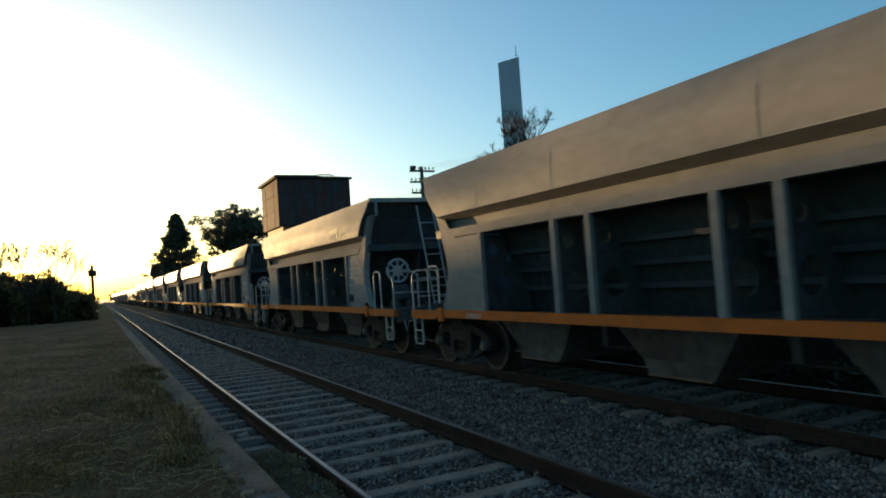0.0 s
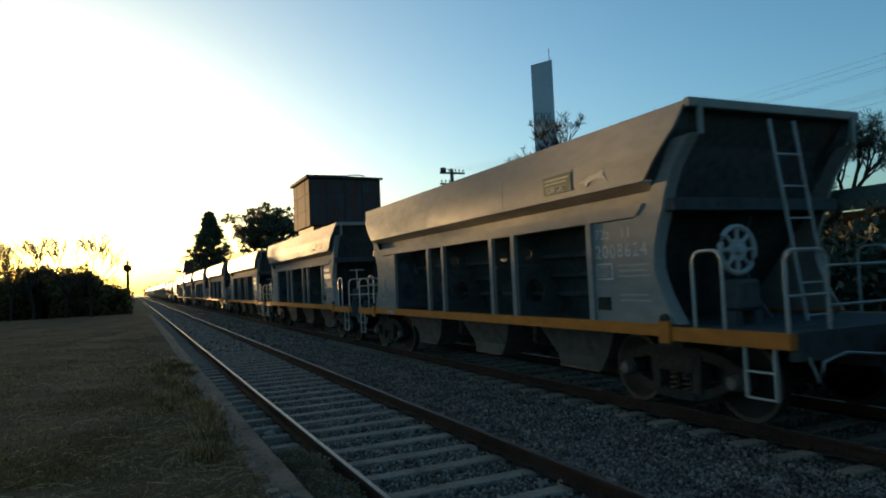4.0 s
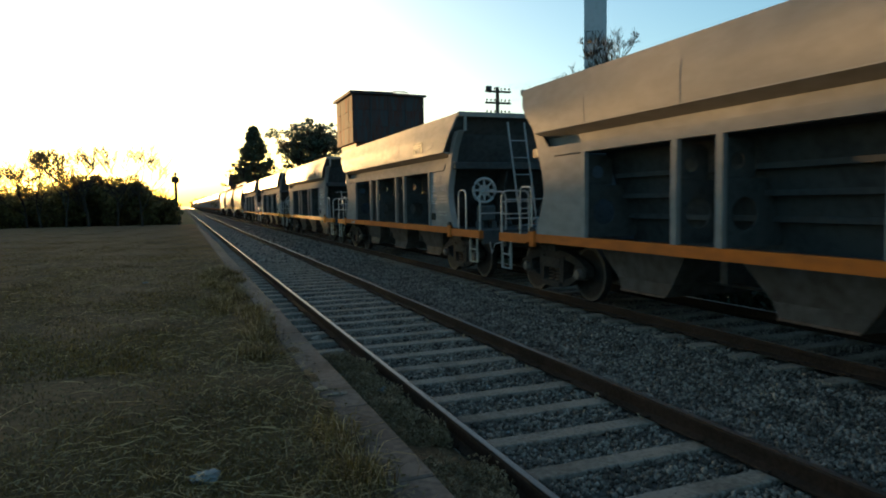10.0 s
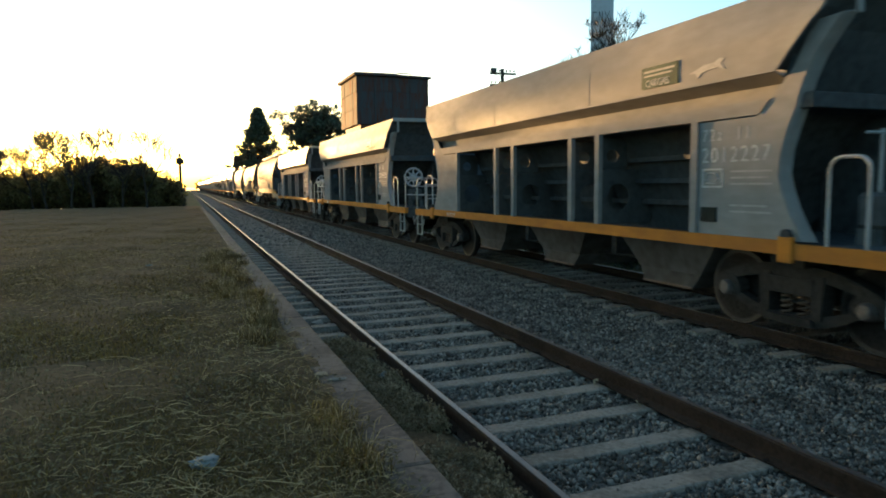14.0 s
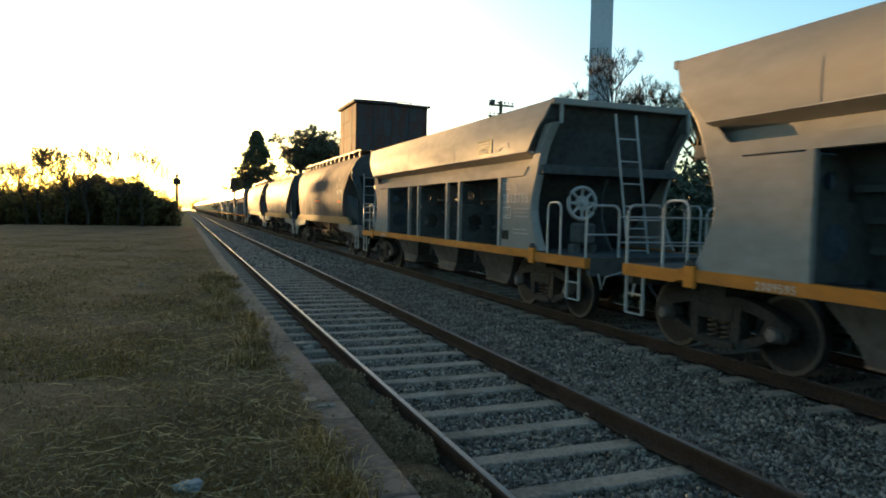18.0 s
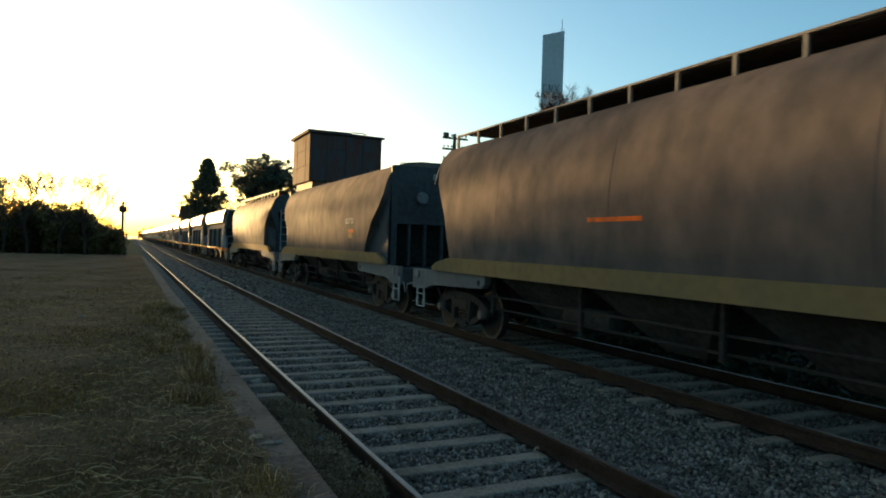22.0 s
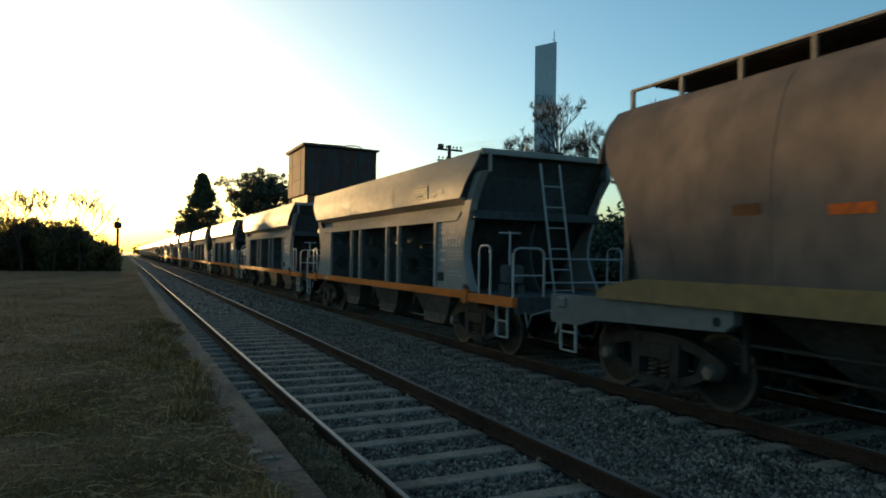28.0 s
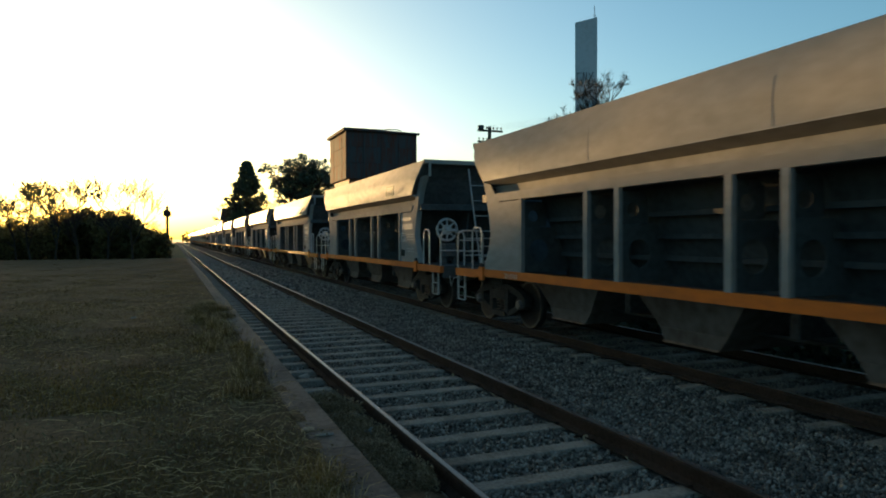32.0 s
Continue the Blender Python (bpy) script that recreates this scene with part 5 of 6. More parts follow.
for k, (x, y, h) in enumerate(((21.4, 21.2, 8.6), (26.5, 19.0, 8.2), (24.0, 25.5, 9.1), (20.4, 21.8, 8.2), (27.0, 24.0, 8.6))):
    tree("spiky_tree", (x, y, G), SPIKY, "tree", (11, 23, 37, 71, 83)[k], h, 0.32, 5, 0.95, 0.18, (M_PINE, 26, 0.32, 0.18), 0.28, flat=0.8, thin=0.07, up=0.6, tip_r=0.012)
tree("bare_tree", (20.3, 27.4, G), "bare tree with upswept spiky twigs", "tree", 5, 10.2, 0.2, 4, 0.62, 0.34, (M_BARK, 15, 0.22, 0.26), 0.4, thin=0.06, up=0.9)
tree("bare_tree", (18.6, 27.6, G), "low bare tree with spiky twigs", "tree", 6, 8.3, 0.18, 4, 0.72, 0.26, (M_BARK, 15, 0.22, 0.26), 0.4, thin=0.06, up=0.9)
# broad tree beyond the water tank
tree("broad_tree", (15.0, 93.5, G), "dense dark round-crowned tree", "tree", 41, 12.9, 0.45, 4, 1.25, 0.06, (M_PINE, 34, 0.68, 0.2), 0.3, flat=0.5)
tree("broad_tree", (19.5, 95.0, G), "dense dark round-crowned tree", "tree", 43, 13.4, 0.45, 4, 1.25, 0.06, (M_PINE, 34, 0.68, 0.2), 0.3, flat=0.5)


def conifer(at, height, width, seed, label):
    rng = np.random.default_rng(seed)
    w = thing("conifer", at, label, "tree")
    bm = bmesh.new()
    tube(bm, [(0, 0, 0), (0.1, 0, height * 0.5), (0, 0, height * 0.97)], 0.35, 7, r2=0.05)
    part("trunk", bm, M_BARK, w, "", True)
    centres = []
    for k in range(820):
        u = rng.uniform(0.06, 1.0)
        a = rng.uniform(0, math.tau)
        ragged = 1 + 0.2 * math.sin(u * 34 + 2 * math.sin(a * 2)) + 0.12 * math.sin(u * 71 + a * 3)
        reach = width / 2 * (1 - u) ** 0.85 * rng.uniform(0.3, 1.0) * ragged + 0.15
        centres.append((reach * math.cos(a), reach * math.sin(a), height * u - reach * 0.22))
    v, f = leaf_cloud(rng, centres, 30, 0.6, 0.24, 0.6)
    c = new("crown", quads("crown", v, f, M_CYPRESS))
    c.parent = w


conifer((12.7, 129.4, G), 16.3, 15.0, 3, "tall dark conifer with a ragged outline")
tree("bare_tree", (10.4, 128.0, G), "small bare tree beside the conifer", "tree", 51, 10.5, 0.2, 4, 0.8, 0.2, None, 0.36, tip_r=0.03)
tree("bare_tree", (16.8, 122.0, G), "small bare tree beside the conifer", "tree", 52, 9.5, 0.2, 4, 0.8, 0.2, None, 0.36, tip_r=0.03)
# trees and thicket towards the low sun
for k, (x, y, h) in enumerate(((-3.1, 60.0, 7.6), (-5.2, 63.0, 7.6), (-7.2, 62.0, 7.2), (-9.4, 66.0, 7.6), (-8.2, 70.0, 8.0), (-11.6, 68.0, 7.4), (-13.4, 72.0, 6.9), (-16.5, 70.0, 6.6))):
    tree("bare_tree", (x, y, G), "wide bare winter tree against the sun", "tree", 61 + k, h, 0.1, 5, 0.8, 0.2, (M_BARK, 2, 0.35, 0.26) if k > 2 else None, 0.24, thin=0.03, up=0.5, tip_r=0.015)


def thicket(name, label, spots, seed, per, leaf, material, category="bushes"):
    """A thicket of uneven clumps: spots are (x, y, spread in x, in y, height, clumps)."""
    rng = np.random.default_rng(seed)
    centres = []
    for x, y, sx, sy, h, n in spots:
        for k in range(n):
            u, v = rng.uniform(-1, 1, 2)
            centres.append((x + u * sx, y + v * sy, G + h * (0.8 + 0.2 * math.sin(1.9 * (x + u * sx)) * math.sin(1.1 * (y + v * sy) + 0.7 * x)) * rng.uniform(0.05, 1.0) ** 0.8 * (1 - 0.25 * abs(u))))
    v, f = leaf_cloud(rng, centres, per, 0.75, leaf, 0.8)
    return tagged(new(name, quads(name, v, f, material)), label, category, "", "stuff")


thicket("thicket", "dense dull green thicket along the platform's far end", [(-1.7, 70, 1.0, 3, 3.0, 150), (-4.6, 72, 2.0, 4, 5.0, 320), (-8.4, 75, 2.4, 4, 5.4, 320), (-13.5, 78, 3.5, 6, 4.9, 260), (-19.5, 82, 5, 6, 4.6, 270), (-28, 80, 7, 6, 4.4, 230), (-8.0, 96, 5, 6, 4.2, 200), (-15.0, 100, 5, 6, 4.8, 220), (-40, 84, 9, 8, 5.0, 240), (-20, 76, 18, 3, 1.5, 260), (-48, 78, 12, 3, 1.5, 120)], 7, 30, 0.24, M_HEDGE)
g2 = np.random.default_rng(77)
sprigs = [(g2.uniform(-24, -1.2), g2.uniform(66, 80), 0) for k in range(170)]
sprigs = [(x, y, 2.2 + min(1.9, 0.15 * -x) + g2.uniform(0, 0.9)) for x, y, z in sprigs]
v, f = leaf_cloud(g2, sprigs, 46, 0.45, 0.32, 1.0, 0.035, 0.7)
tagged(new("hedge_twigs", quads("hedge_twigs", v, f, M_BARK)), "bare twigs sticking out of the thicket", "twigs", "", "stuff")
# Added hedge, mostly hidden, that keeps low sun off the far wagons.
thicket("lineside_hedge", "added hedge along the line, mostly unseen, blocking the low sun", [(-11.5, 115 + 30 * k, 2.2, 16, 7.4, 240) for k in range(13)], 19, 26, 0.3, M_HEDGE, "hedge")
thicket("lineside_trees", "dark undergrowth at the foot of the far trees", [(12.0, 128, 5.0, 4, 5.6, 130), (15.5, 108, 3.0, 6, 6.0, 110), (18.5, 94, 5.0, 3, 8.0, 150)], 10, 26, 0.26, M_PINE)
# Invented scrub that blocks light and makes the gap under the wagons dark.
thicket("trackside_growth", "low dark scrub added beyond the far track to darken the view beneath the wagons", [(10.0, 1, 0.7, 11, 0.8, 330), (10.2, 20, 0.8, 10, 0.9, 280), (10.4, 42, 0.9, 13, 1.0, 260), (10.8, 80, 1.0, 26, 1.2, 260)], 12, 60, 0.09, M_PINE)
thicket("yard_bushes", "dark olive bushes across the yard", [(24.5, 30.0, 3.0, 3.0, 4.0, 130), (30.0, 36.0, 4.0, 4.0, 4.2, 140), (26.0, 17.0, 2.5, 4.0, 4.5, 130), (23.0, 23.0, 2.5, 3.0, 4.2, 100), (19.5, 14.5, 1.8, 3.0, 2.9, 70), (22.5, 19.0, 2.0, 3.0, 3.2, 80), (17.5, 25.0, 2.0, 4.0, 2.9, 110), (15.5, 40.0, 2.5, 6.0, 2.8, 110), (15.5, 8.0, 1.6, 5.0, 3.4, 230), (16.5, 17.0, 1.8, 4.5, 3.8, 260), (15.0, -3.0, 1.6, 6.0, 3.4, 160), (20.0, 22.0, 2.5, 3.5, 3.8, 170), (17.6, 21.0, 1.8, 2.5, 5.0, 260), (22.0, 26.0, 2.5, 3.0, 5.0, 200), (16.0, 26.0, 2.0, 3.5, 4.4, 200), (16.0, 32.0, 2.0, 4.0, 4.2, 200)], 9, 40, 0.13, M_PINE)
thicket("distant_woods", "distant low woods on the horizon", [(-140, 330, 70, 20, 7, 500), (-30, 420, 30, 20, 6, 160), (14, 430, 9, 20, 8, 80), (40, 330, 22, 20, 7, 200), (120, 300, 60, 20, 8, 500), (190, 160, 30, 60, 8, 400)], 15, 14, 0.9, M_HEDGE, "woods")

# ---------------------------------------------------------------- sleepers, coping, stones, grass


def sleepers(centre, first, name, y_to):
    bm = bmesh.new()
    prof = [(-0.12, -0.2), (0.12, -0.2), (0.09, 0.002), (0.08, 0.01), (-0.08, 0.01), (-0.09, 0.002)]
    prism(bm, prof, 'x', -1.3, 1.3)
    me = mesh_of("sleeper", bm, M_SLEEPER)
    holder = new(name)
    tagged(holder, "row of grey concrete sleepers half sunk in ballast", "sleepers", kind="structure")
    rng = random.Random(17)
    y, n = first, 0
    while y < y_to:
        ob = new("sleeper", me)
        ob.parent = holder
        ob.location = (centre + rng.uniform(-0.03, 0.03), y + rng.uniform(-0.012, 0.012), rng.uniform(-0.006, 0.0))
        ob.rotation_euler = (0, 0, rng.uniform(-0.008, 0.008))
        y += 0.632
        n += 1
    verts, faces = [], []
    while y < 420:
        b = len(verts)
        for x in (-1.3, 1.3):
            verts += [(centre + x, y + p, q) for p, q in prof]
        faces += [tuple(range(b, b + 6)), tuple(range(b + 6, b + 12))] + [(b + i, b + (i + 1) % 6, b + 6 + (i + 1) % 6, b + 6 + i) for i in range(6)]
        y += 0.632
    far = new("far_sleepers", quads("far_sleepers", verts, faces, M_SLEEPER))
    far.parent = holder
    far["kind"] = "stuff"
    # bent spring clips on the nearest rail seats
    bm = bmesh.new()
    tube(bm, [(0.075, -0.05, 0.02), (0.12, -0.045, 0.045), (0.13, 0.0, 0.05), (0.12, 0.045, 0.045), (0.06, 0.03, 0.035)], 0.009, 5)
    clip = mesh_of("rail_clip", bm, M_RAILSIDE)
    for i in range(-2, 30):
        for r in (-1, 1):
            for s in (-1, 1):
                ob = new("rail_clip", clip)
                ob.parent = holder
                ob.location = (centre + r * GAUGE / 2, first + 0.632 * (i + 2), 0)
                ob.rotation_euler = (0, 0, 0 if s > 0 else math.pi)


sleepers(TRACK_A, 2.10 - 0.632 * 13, "near_sleepers", 120.0)
sleepers(TRACK_B, 2.35 - 0.632 * 13, "far_track_sleepers", 80.0)

rng = random.Random(4)
y = -4.0
while y < 44.0:
    n = rng.uniform(1.35, 1.75)
    bm = bmesh.new()
    box(bm, 0.965 + rng.uniform(-0.006, 0.006), 1.262 + rng.uniform(-0.008, 0.004), y, y + n - 0.014, PLATFORM - 0.1, PLATFORM + rng.uniform(-0.006, 0.004), 0.012)
    part("coping_slab", bm, M_COPING, platform, "worn concrete coping slab")
    y += n

BED = [(1.26, -0.16), (1.29, -0.09), (1.8, -0.065), (2.0, -0.03), (3.55, -0.03), (4.05, -0.005), (5.5, -0.005), (5.8, -0.04), (8.6, -0.05), (8.9, -0.06), (9.4, -0.16)]


def bed(x):
    return np.interp(x, [b[0] for b in BED], [b[1] for b in BED])


def stones(name, count, y0, y1, size, seed, x0=1.45, x1=9.1):
    g = np.random.default_rng(seed)
    y = y0 + (y1 - y0) * g.uniform(0, 1, count) ** 1.5
    x = g.uniform(x0, x1, count)
    keep = np.ones(count, bool)
    for c, first in ((TRACK_A, 2.10), (TRACK_B, 2.35)):
        k = (y - first) / 0.632
        on = (np.abs(x - c) < 1.28) & (np.abs(k - np.round(k)) * 0.632 < 0.088) & (x < 5.88 if c > 5 else x < 3.9)
        keep &= ~(on & (g.uniform(0, 1, count) > 0.03))
        for s in (-1, 1):
            keep &= np.abs(x - c - s * GAUGE / 2) > 0.085
    x, y = x[keep], y[keep]
    n = len(x)
    z = bed(x) + g.uniform(-0.012, 0.02, n)
    base = np.array([(1, 0, 0), (-1, 0, 0), (0, 1, 0), (0, -1, 0), (0, 0, 1), (0, 0, -1)], float)
    v = base[None] * g.uniform(0.6, 1.3, (n, 6, 1)) + g.normal(0, 0.2, (n, 6, 3))
    q = g.normal(size=(n, 4))
    q /= np.linalg.norm(q, axis=1)[:, None]
    w_, x_, y_, z_ = q.T
    R = np.stack([1 - 2 * (y_ * y_ + z_ * z_), 2 * (x_ * y_ - z_ * w_), 2 * (x_ * z_ + y_ * w_), 2 * (x_ * y_ + z_ * w_), 1 - 2 * (x_ * x_ + z_ * z_), 2 * (y_ * z_ - x_ * w_), 2 * (x_ * z_ - y_ * w_), 2 * (y_ * z_ + x_ * w_), 1 - 2 * (x_ * x_ + y_ * y_)], 1).reshape(n, 3, 3)
    v = np.einsum('nij,nkj->nki', R, v)
    v *= (size * g.uniform(0.5, 1.25, n) ** 1.0)[:, None, None]
    v += np.stack([x, y, z], 1)[:, None]
    tri = np.array([(0, 2, 4), (2, 1, 4), (1, 3, 4), (3, 0, 4), (2, 0, 5), (1, 2, 5), (3, 1, 5), (0, 3, 5)])
    f = (np.arange(n)[:, None, None] * 6 + tri[None]).reshape(-1, 3)
    return tagged(new(name, quads(name, v.reshape(-1, 3), f, M_STONE)), "loose grey crushed stones between and beside the rails", "ballast stones", "", "stuff")


stones("ballast_stones", 115000, 2.2, 22.0, 0.025, 1)
stones("ballast_stones", 9000, -7.0, 2.2, 0.036, 3)
stones("ballast_stones", 16000, 22.0, 60.0, 0.06, 2)


def blades(name, x, y, z, height, width, lean, material, label, category, seed):
    g = np.random.default_rng(seed)
    n = len(x)
    a = g.uniform(0, math.tau, n)
    d = np.stack([np.cos(a), np.sin(a), 0 * a], 1)
    s = np.stack([-np.sin(a), np.cos(a), 0 * a], 1) * (width * g.uniform(0.6, 1.3, n))[:, None]
    p = np.stack([x, y, z], 1)
    h = (height * g.uniform(0.4, 1.25, n))[:, None]
    l = h * lean * g.uniform(0.3, 1.4, (n, 1))
    up = np.array([0, 0, 1.0])
    tip = p + d * l + up * h * np.clip(1.05 - 0.4 * lean, 0.1, 1)
    mid = p + d * l * 0.4 + up * h * 0.6
    v = np.stack([p - s, p + s, mid + s * 0.8, mid - s * 0.8, tip + s * 0.15, tip - s * 0.15], 1).reshape(-1, 3)
    b = np.arange(n)[:, None] * 6
    f = np.concatenate([b + np.array([[0, 1, 2, 3]]), b + np.array([[3, 2, 4, 5]])])
    return tagged(new(name, quads(name, v, f, material)), label, category, "", "stuff")


g = np.random.default_rng(8)
n = 300000
y = 2.2 + 34 * g.uniform(0, 1, n) ** 1.9
x = 0.96 - (0.2 + 0.55 * y) * g.uniform(0, 1, n) ** 0.9
patch = np.sin(x * 2.3 + 1.3) + np.sin(y * 1.7) + np.sin(x * 5.1 + y * 3.3) * 0.7
keep = g.uniform(-2.2, 1.6, n) < patch
blades("platform_grass", x[keep], y[keep], np.full(keep.sum(), PLATFORM - 0.025), 0.042, 0.0026, 1.0, M_GRASS, "short patchy green turf on the platform", "grass", 31)
n = 90000
y = 7.0 + 50 * g.uniform(0, 1, n) ** 1.4
x = 0.9 - (1.0 + 0.36 * y) * g.uniform(0, 1, n)
clump = np.sin(x * 1.3 + 0.4 * y) * np.sin(y * 0.9 - 0.5 * x) + 0.6 * np.sin(x * 3.7 + y) * np.sin(y * 2.3)
keep = clump + g.normal(0, 0.55, n) > 0.4
blades("platform_grass", x[keep], y[keep], np.full(keep.sum(), PLATFORM - 0.025), 0.065, 0.005, 0.8, M_GRASS, "uneven patches of longer turf on the platform", "grass", 37)
n = 9000
y = -7.0 + 9.3 * g.uniform(0, 1, n)
x = 0.96 - 5.5 * g.uniform(0, 1, n)
blades("platform_grass", x, y, np.full(n, PLATFORM - 0.025), 0.06, 0.004, 0.9, M_GRASS, "short patchy green turf on the platform", "grass", 36)
n = 15000
y = 2.2 + 34 * g.uniform(0, 1, n) ** 1.8
x = 0.97 - (0.1 + 0.55 * y) * g.uniform(0, 1, n) ** 1.3
keep = g.uniform(-1.4, 2.4, n) < np.sin(x * 3.1) + np.sin(y * 2.1 + 2 * x)
blades("dry_grass", x[keep], y[keep], np.full(keep.sum(), PLATFORM - 0.02), 0.06, 0.0016, 1.6, M_STRAW, "dry straw-coloured grass on the platform", "dry grass", 32)
# fallen stalks
verts, faces = [], []
for k in range(1300):
    yy = 2.4 + 16 * g.uniform() ** 1.6
    xx = 0.98 - (0.15 + 0.5 * yy) * g.uniform() ** 1.1
    a, l = g.normal(0.2, 1.2), 0.06 + 0.4 * g.uniform() ** 2.2
    dx, dy = math.cos(a), math.sin(a)
    wv = 0.0013 * (1 + yy * 0.07)
    h, bend = g.uniform(0.005, 0.04), g.normal(0, 0.2)
    b = len(verts)
    for q in (0.0, 0.33, 0.67, 1.0):
        hz = PLATFORM + 0.01 + h * (4 * q * (1 - q) * 0.8 + 0.3 * q)
        px, py = xx + dx * l * q + bend * l * math.sin(3 * q) * -dy, yy + dy * l * q + bend * l * math.sin(3 * q) * dx
        verts += [(px - dy * wv, py + dx * wv, hz), (px + dy * wv, py - dx * wv, hz), (px, py, hz + wv * 1.7)]
    for q in (0, 3, 6):
        for i in range(3):
            faces.append((b + q + i, b + q + (i + 1) % 3, b + q + 3 + (i + 1) % 3, b + q + 3 + i))
for k in range(9000):
    yy = 2.3 + 20 * g.uniform() ** 1.8
    xx = 1.0 - (0.15 + 0.55 * yy) * g.uniform() ** 1.1
    if math.sin(xx * 2.1 + 0.6) + math.sin(yy * 1.9 + xx) + g.normal(0, 0.8) < -0.3:
        continue
    a, l, hz, tilt = g.uniform(0, math.tau), 0.03 + 0.12 * g.uniform() ** 1.5, PLATFORM + g.uniform(0.0, 0.045), g.normal(0, 0.25)
    wv = 0.0011 * (1 + yy * 0.07)
    dx, dy = math.cos(a), math.sin(a)
    b = len(verts)
    for q in (-0.5, 0.5):
        px, py, pz = xx + dx * l * q, yy + dy * l * q, hz + max(-0.02, l * q * tilt)
        verts += [(px - dy * wv, py + dx * wv, pz), (px + dy * wv, py - dx * wv, pz), (px, py, pz + wv * 1.7)]
    for i in range(3):
        faces.append((b + i, b + (i + 1) % 3, b + 3 + (i + 1) % 3, b + 3 + i))
tagged(new("fallen_stalks", quads("fallen_stalks", verts, faces, M_STRAW)), "fallen dry stalks lying across the turf", "stalks", "", "stuff")
# dead leaves trodden into the turf
n = 16000
y = 2.2 + 26 * g.uniform(0, 1, n) ** 1.9
x = 1.1 - (0.2 + 0.55 * y) * g.uniform(0, 1, n) ** 1.1
spots = np.stack([x, y, PLATFORM + g.uniform(0.0, 0.035, n)], 1)
v, f = leaf_cloud(g, spots, 1, 0.01, 0.016, 0.5)
tagged(new("dead_leaves", quads("dead_leaves", v, f, M_DEAD)), "brown dead leaves trodden into the turf", "leaves", "", "stuff")
# taller yellow tufts along the coping, and weeds between coping and rail
n = 5200
c = g.integers(0, 26, n)
cy, cx = g.uniform(3.0, 18.0, 26), g.uniform(0.35, 0.98, 26)
blades("coping_tufts", cx[c] + g.normal(0, 0.09, n), cy[c] + g.normal(0, 0.16, n), np.full(n, PLATFORM - 0.02), 0.17, 0.0035, 0.9, M_GRASS, "taller yellowish tufts along the coping", "tufts", 33)
n = 2200
c = g.integers(0, 26, n)
blades("coping_tufts", cx[c] + g.normal(0, 0.1, n), cy[c] + g.normal(0, 0.18, n), np.full(n, PLATFORM - 0.02), 0.2, 0.0028, 1.0, M_STRAW, "dry tufts along the coping", "tufts", 34)
bm = bmesh.new()
rows = []
for k in range(60):
    yy = -8.0 + 0.27 * k
    fade = max(0.0, min(1.0, (7.6 - yy) / 1.2))
    rows.append([(1.262, yy, -0.1 + 0.15 * fade), (1.36, yy, -0.1 + fade * (0.16 + 0.02 * math.sin(yy * 5))), (1.55, yy, -0.1 + fade * (0.14 + 0.025 * math.sin(yy * 3.3 + 1))), (1.74, yy, -0.1 + fade * (0.125 + 0.01 * math.sin(yy * 4.1))), (1.80, yy, -0.1 + 0.11 * fade)])
sheet(bm, rows, 0.03)
solid("trackside_soil", bm, M_SOIL, "strip of dark soil between the coping and the rail", "soil", kind="structure")
low, high = [], []
for k in range(5200):
    yy = 2.2 + 5.6 * g.uniform() ** 1.15
    xx = g.uniform(1.29, 1.79)
    if math.sin(yy * 2.3 + 0.5) + math.sin(yy * 5.3 + xx * 4) < -1.1:
        continue
    zz = 0.05 + 0.05 * math.sin(yy * 6.1) * math.sin(xx * 13)
    low.append((xx, yy, zz + g.uniform(-0.02, 0.04)))
    if g.uniform() < 0.75 - 0.05 * yy:
        high.append((xx, yy, zz + g.uniform(0.03, 0.11)))
v, f = leaf_cloud(g, low, 16, 0.04, 0.011, 1.0)
tagged(new("trackside_weeds", quads("trackside_weeds", v, f, M_DEAD)), "low dull brown weeds between coping and rail", "weeds", "", "stuff")
v, f = leaf_cloud(g, high, 14, 0.012, 0.007, 1.0)
tagged(new("weed_heads", quads("weed_heads", v, f, M_WEED)), "dry brown seed heads of weeds between coping and rail", "weeds", "", "stuff")

# ---------------------------------------------------------------- small litter


def rubble(name, at, size, seed, material, label, category):
    bm = bmesh.new()
    bmesh.ops.create_icosphere(bm, subdivisions=3 if material is M_LITTER and size[0] > 0.05 else 2, radius=1.0)
    r = random.Random(seed)
    noise.seed_set(seed)
    for v in bm.verts:
        k = 1 + 0.5 * noise.noise(v.co * 1.9) + (0.45 * noise.noise(v.co * 4.5 + Vector((7, 3, 1))) if material is M_LITTER else 0)
        v.co = Vector((v.co.x * size[0], v.co.y * size[1], v.co.z * size[2])) * k
    bmesh.ops.translate(bm, verts=bm.verts, vec=(at[0], at[1], at[2] + size[2] * 0.7))
    return solid(name, bm, material, label, category, smooth=True)


rubble("crumpled_bag", (0.03, 4.02, PLATFORM - 0.01), (0.075, 0.06, 0.035), 3, M_LITTER, "crumpled pale plastic bag lying in the grass", "litter")
rubble("paper_scrap", (-0.79, 14.97, PLATFORM), (0.055, 0.045, 0.02), 5, M_LITTER, "white paper scrap lying on the platform", "litter")
rubble("paper_scrap", (1.1, 5.41, PLATFORM), (0.085, 0.04, 0.014), 6, M_SLEEPER, "grey trodden scrap of paper on the coping", "litter")
rubble("soil_clod", (1.0, 5.62, PLATFORM), (0.06, 0.05, 0.012), 9, M_WEED, "flat clod of dead leaves lying on the coping", "clod")
rubble("pale_rubble", (1.60, 7.55, -0.03), (0.17, 0.12, 0.07), 7, M_SLEEPER, "pale lump of rubble beside the rail", "rubble")
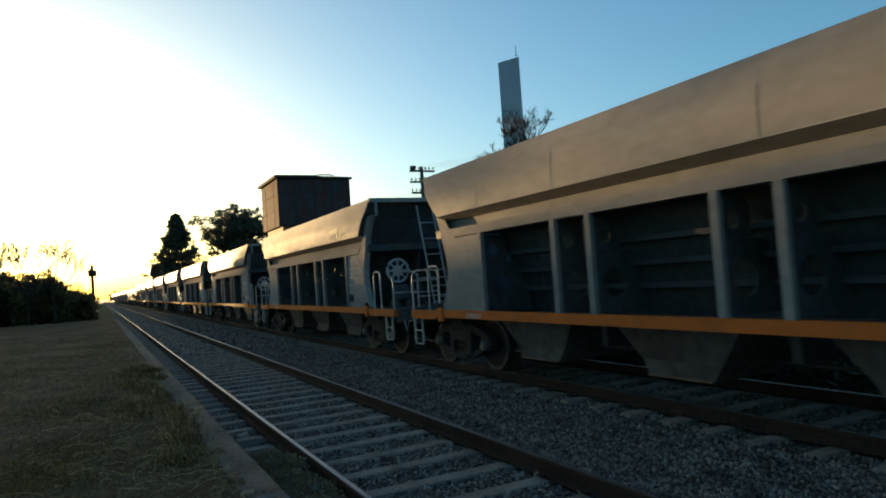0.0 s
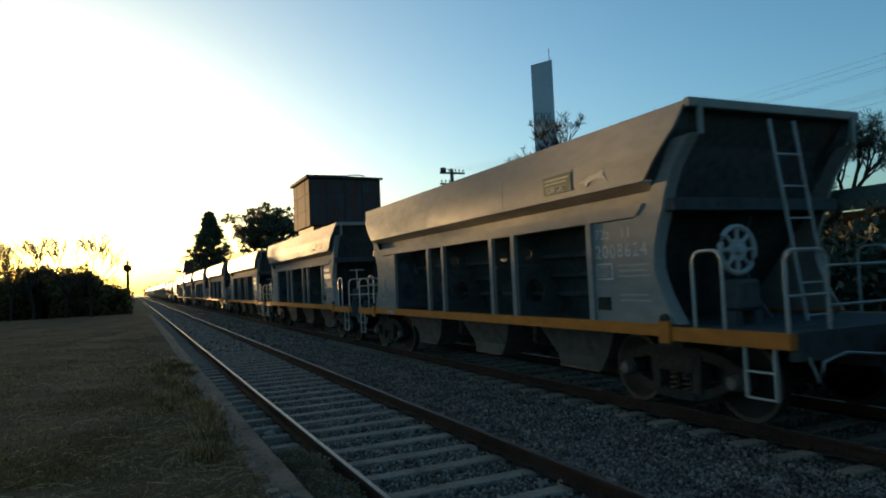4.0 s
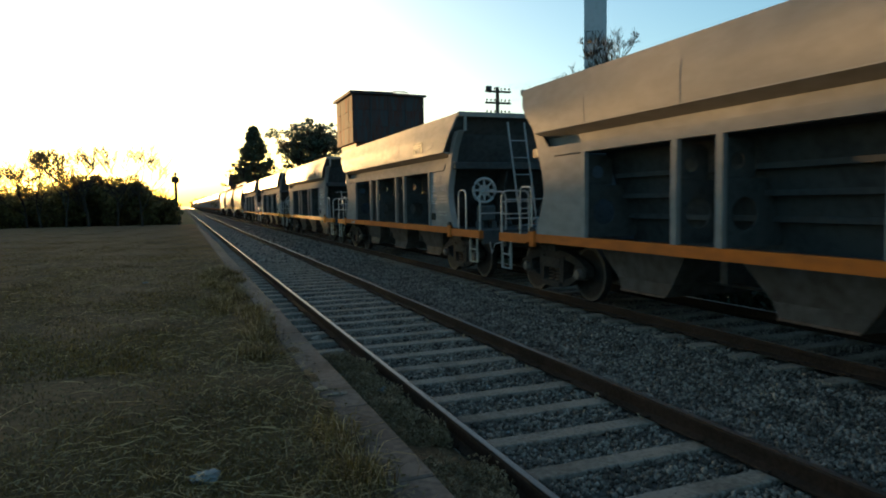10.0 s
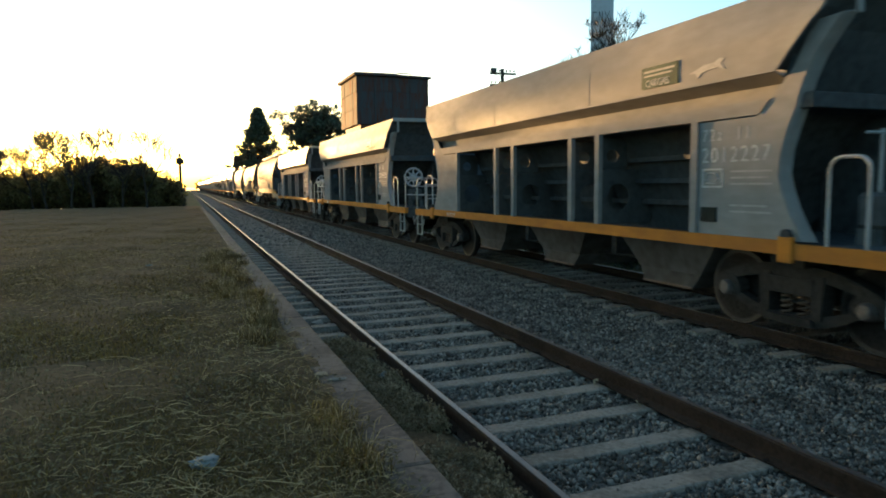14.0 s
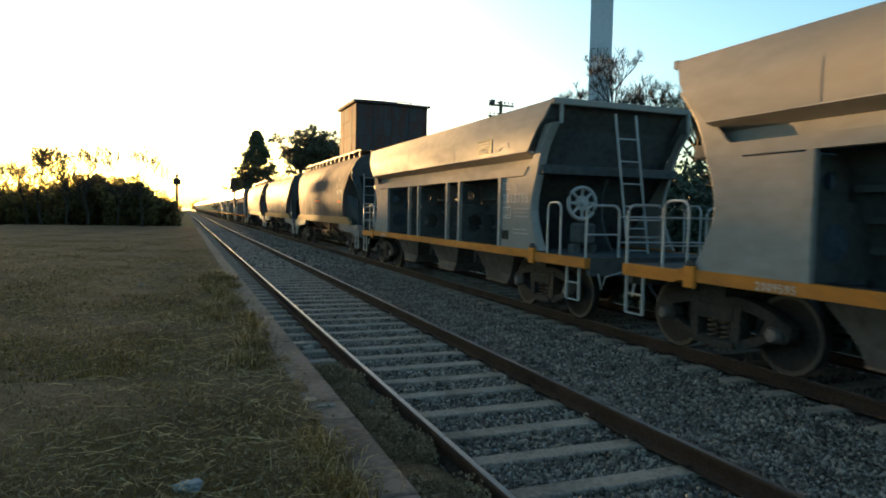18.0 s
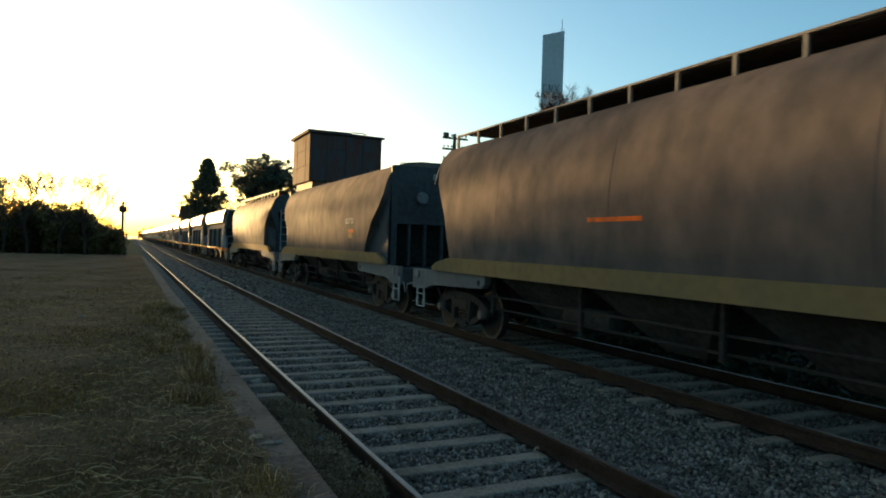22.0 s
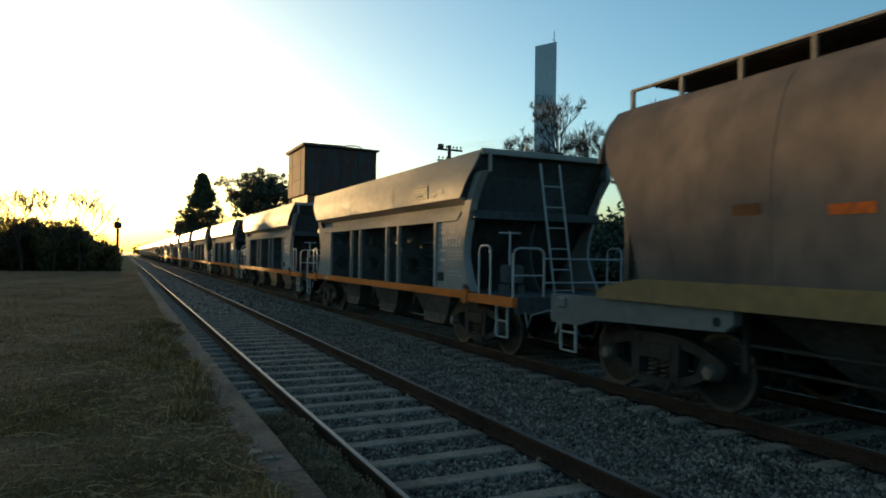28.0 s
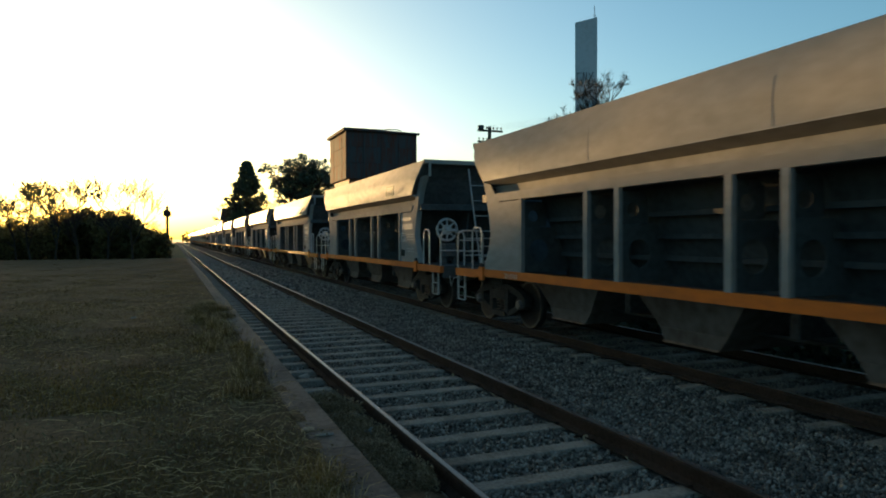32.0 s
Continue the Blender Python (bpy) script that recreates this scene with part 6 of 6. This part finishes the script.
rubble("pale_rubble", (1.62, 9.3, -0.06), (0.09, 0.09, 0.06), 8, M_SLEEPER, "pale lump of rubble beside the rail", "rubble")
rubble("pale_rubble", (1.70, 6.2, 0.03), (0.05, 0.035, 0.04), 12, M_LITTER, "pale lump of rubble beside the rail", "rubble")
for k in range(16):
    xx, yy = 0.95 + 0.07 * g.uniform(), 2.6 + 11 * g.uniform()
    rubble("soil_clod", (xx, yy, PLATFORM - 0.003), (0.03 + 0.04 * g.uniform(), 0.06 + 0.12 * g.uniform(), 0.008), 80 + k, M_SOIL, "flat clod of soil lying on the coping", "clod")
for k in range(26):
    xx, yy = g.uniform(2.1, 5.4), 3.4 + 13 * g.uniform() ** 1.5
    if min(abs(xx - TRACK_A - GAUGE / 2), abs(xx - TRACK_A + GAUGE / 2)) < 0.1:
        continue
    rubble("quartz_pebble", (xx, yy, float(bed(xx)) + 0.005), (0.02, 0.018, 0.014), 40 + k, M_LITTER, "small white pebble lying among the ballast", "pebble")


def fallen_leaf(at, turn, size):
    """A curled dry leaf with a folded midrib."""
    bm = bmesh.new()
    rows = []
    for k in range(5):
        q = k / 4
        half = size * 0.34 * math.sin(math.pi * (0.08 + 0.84 * q))
        lift = size * 0.5 * q * q
        rows.append([(-half, size * q, lift + half * 0.8), (0.0, size * q, lift), (half, size * q, lift + half * 0.8)])
    sheet(bm, rows, 0.002)
    ob = solid("fallen_leaf", bm, M_WEED, "curled dry leaf caught against the rail", "leaf", "leaves beside the rails")
    ob.location = at
    ob.rotation_euler = (0.15, 0, turn)


RAIL_FOOT = TRACK_A + GAUGE / 2 - 0.13
for k, (yy, turn) in enumerate(((4.6, 0.4), (5.25, -0.9), (6.5, 0.2), (7.15, 1.3), (8.4, -0.5), (9.7, 0.8), (11.6, -0.2))):
    fallen_leaf((RAIL_FOOT - 0.03 * (k % 3), yy, 0.02), turn, 0.06 + 0.012 * (k % 2))


# ---------------------------------------------------------------- what moves
TRAVEL = [(t, 5.978 * t + d) for t, d in ((0.0, 0.06), (2.0, 0.05), (4.0, 0.0), (5.5, -0.03), (8.0, -0.06), (10.0, -0.16), (13.0, -0.16), (14.5, -0.02), (16.5, 0.17), (18.0, 0.1), (20.0, 0.09), (24.0, 0.0), (28.0, 0.0), (30.0, 0.12), (32.0, 0.3))]


def gone(t):
    for (a, p), (b, q) in zip(TRAVEL, TRAVEL[1:]):
        if t <= b:
            return p + (q - p) * (t - a) / (b - a)
    return TRAVEL[-1][1]


def motions():
    for ob, y in train:
        walk(ob, [(t, pose(TRACK_B, y - d, 0)) for t, d in TRAVEL])
    # two pigeons leave the tank roof and come down behind the train
    flights = (((0.0, 15.45, 45.4, 9.37), (19.5, 15.45, 45.4, 9.37), (19.6, 15.6, 45.4, 9.5), (19.8, 16.17, 45.5, 9.55), (20.0, 16.67, 45.5, 9.75), (20.2, 17.6, 45.5, 9.58), (20.4, 18.58, 45.5, 9.34), (20.8, 20.3, 45.6, 8.6), (22.2, 23.5, 46.0, 4.0), (23.6, 24.6, 46.2, -0.05), (32.0, 24.6, 46.2, -0.05)),
               ((0.0, 15.1, 45.8, 9.37), (19.9, 15.1, 45.8, 9.37), (20.1, 15.97, 45.5, 9.45), (20.2, 16.47, 45.5, 9.42), (20.4, 17.09, 45.5, 9.3), (20.6, 18.05, 45.5, 9.12), (21.0, 19.8, 45.8, 8.3), (22.4, 23.8, 47.0, 3.6), (23.8, 25.4, 47.2, -0.05), (32.0, 25.4, 47.2, -0.05)))
    for (bird, wings), rows in zip(flock, flights):
        walk(bird, [(t, pose(x, y, z)) for t, x, y, z in rows])
        up, down = rows[1][0], rows[-2][0]
        for s, wing in zip((-1, 1), wings):
            folded = pose(0, s * 0.045, 0.03, 0, 0, s * 80)
            beats = [(0.0, folded), (up, folded)]
            n = int((down - up) * 10) - 1
            beats += [(up + 0.1 * k, pose(0, s * 0.045, 0.03, s * (38 if k % 2 else -28))) for k in range(1, n)]
            walk(wing, beats + [(down + 0.1, folded), (32.0, folded)])
    # the wheels roll; wheelsets at the same place in their wagon turn alike
    turning = {}
    for ob, y in train:
        for o in ob.children:
            if o.name.split(".")[0] != "wheelset":
                continue
            at = round(o.location.y, 2)
            if at not in turning:
                walk(o, [(n / 10, pose(0, at, WHEEL_R + RAIL_TOP, math.degrees(gone(n / 10) / WHEEL_R))) for n in range(321)])
                turning[at] = o.animation_data
            else:
                o.rotation_mode = "QUATERNION"
                o.animation_data_create()
                o.animation_data.action = turning[at].action
                o.animation_data.action_slot = turning[at].action_slot


motions()
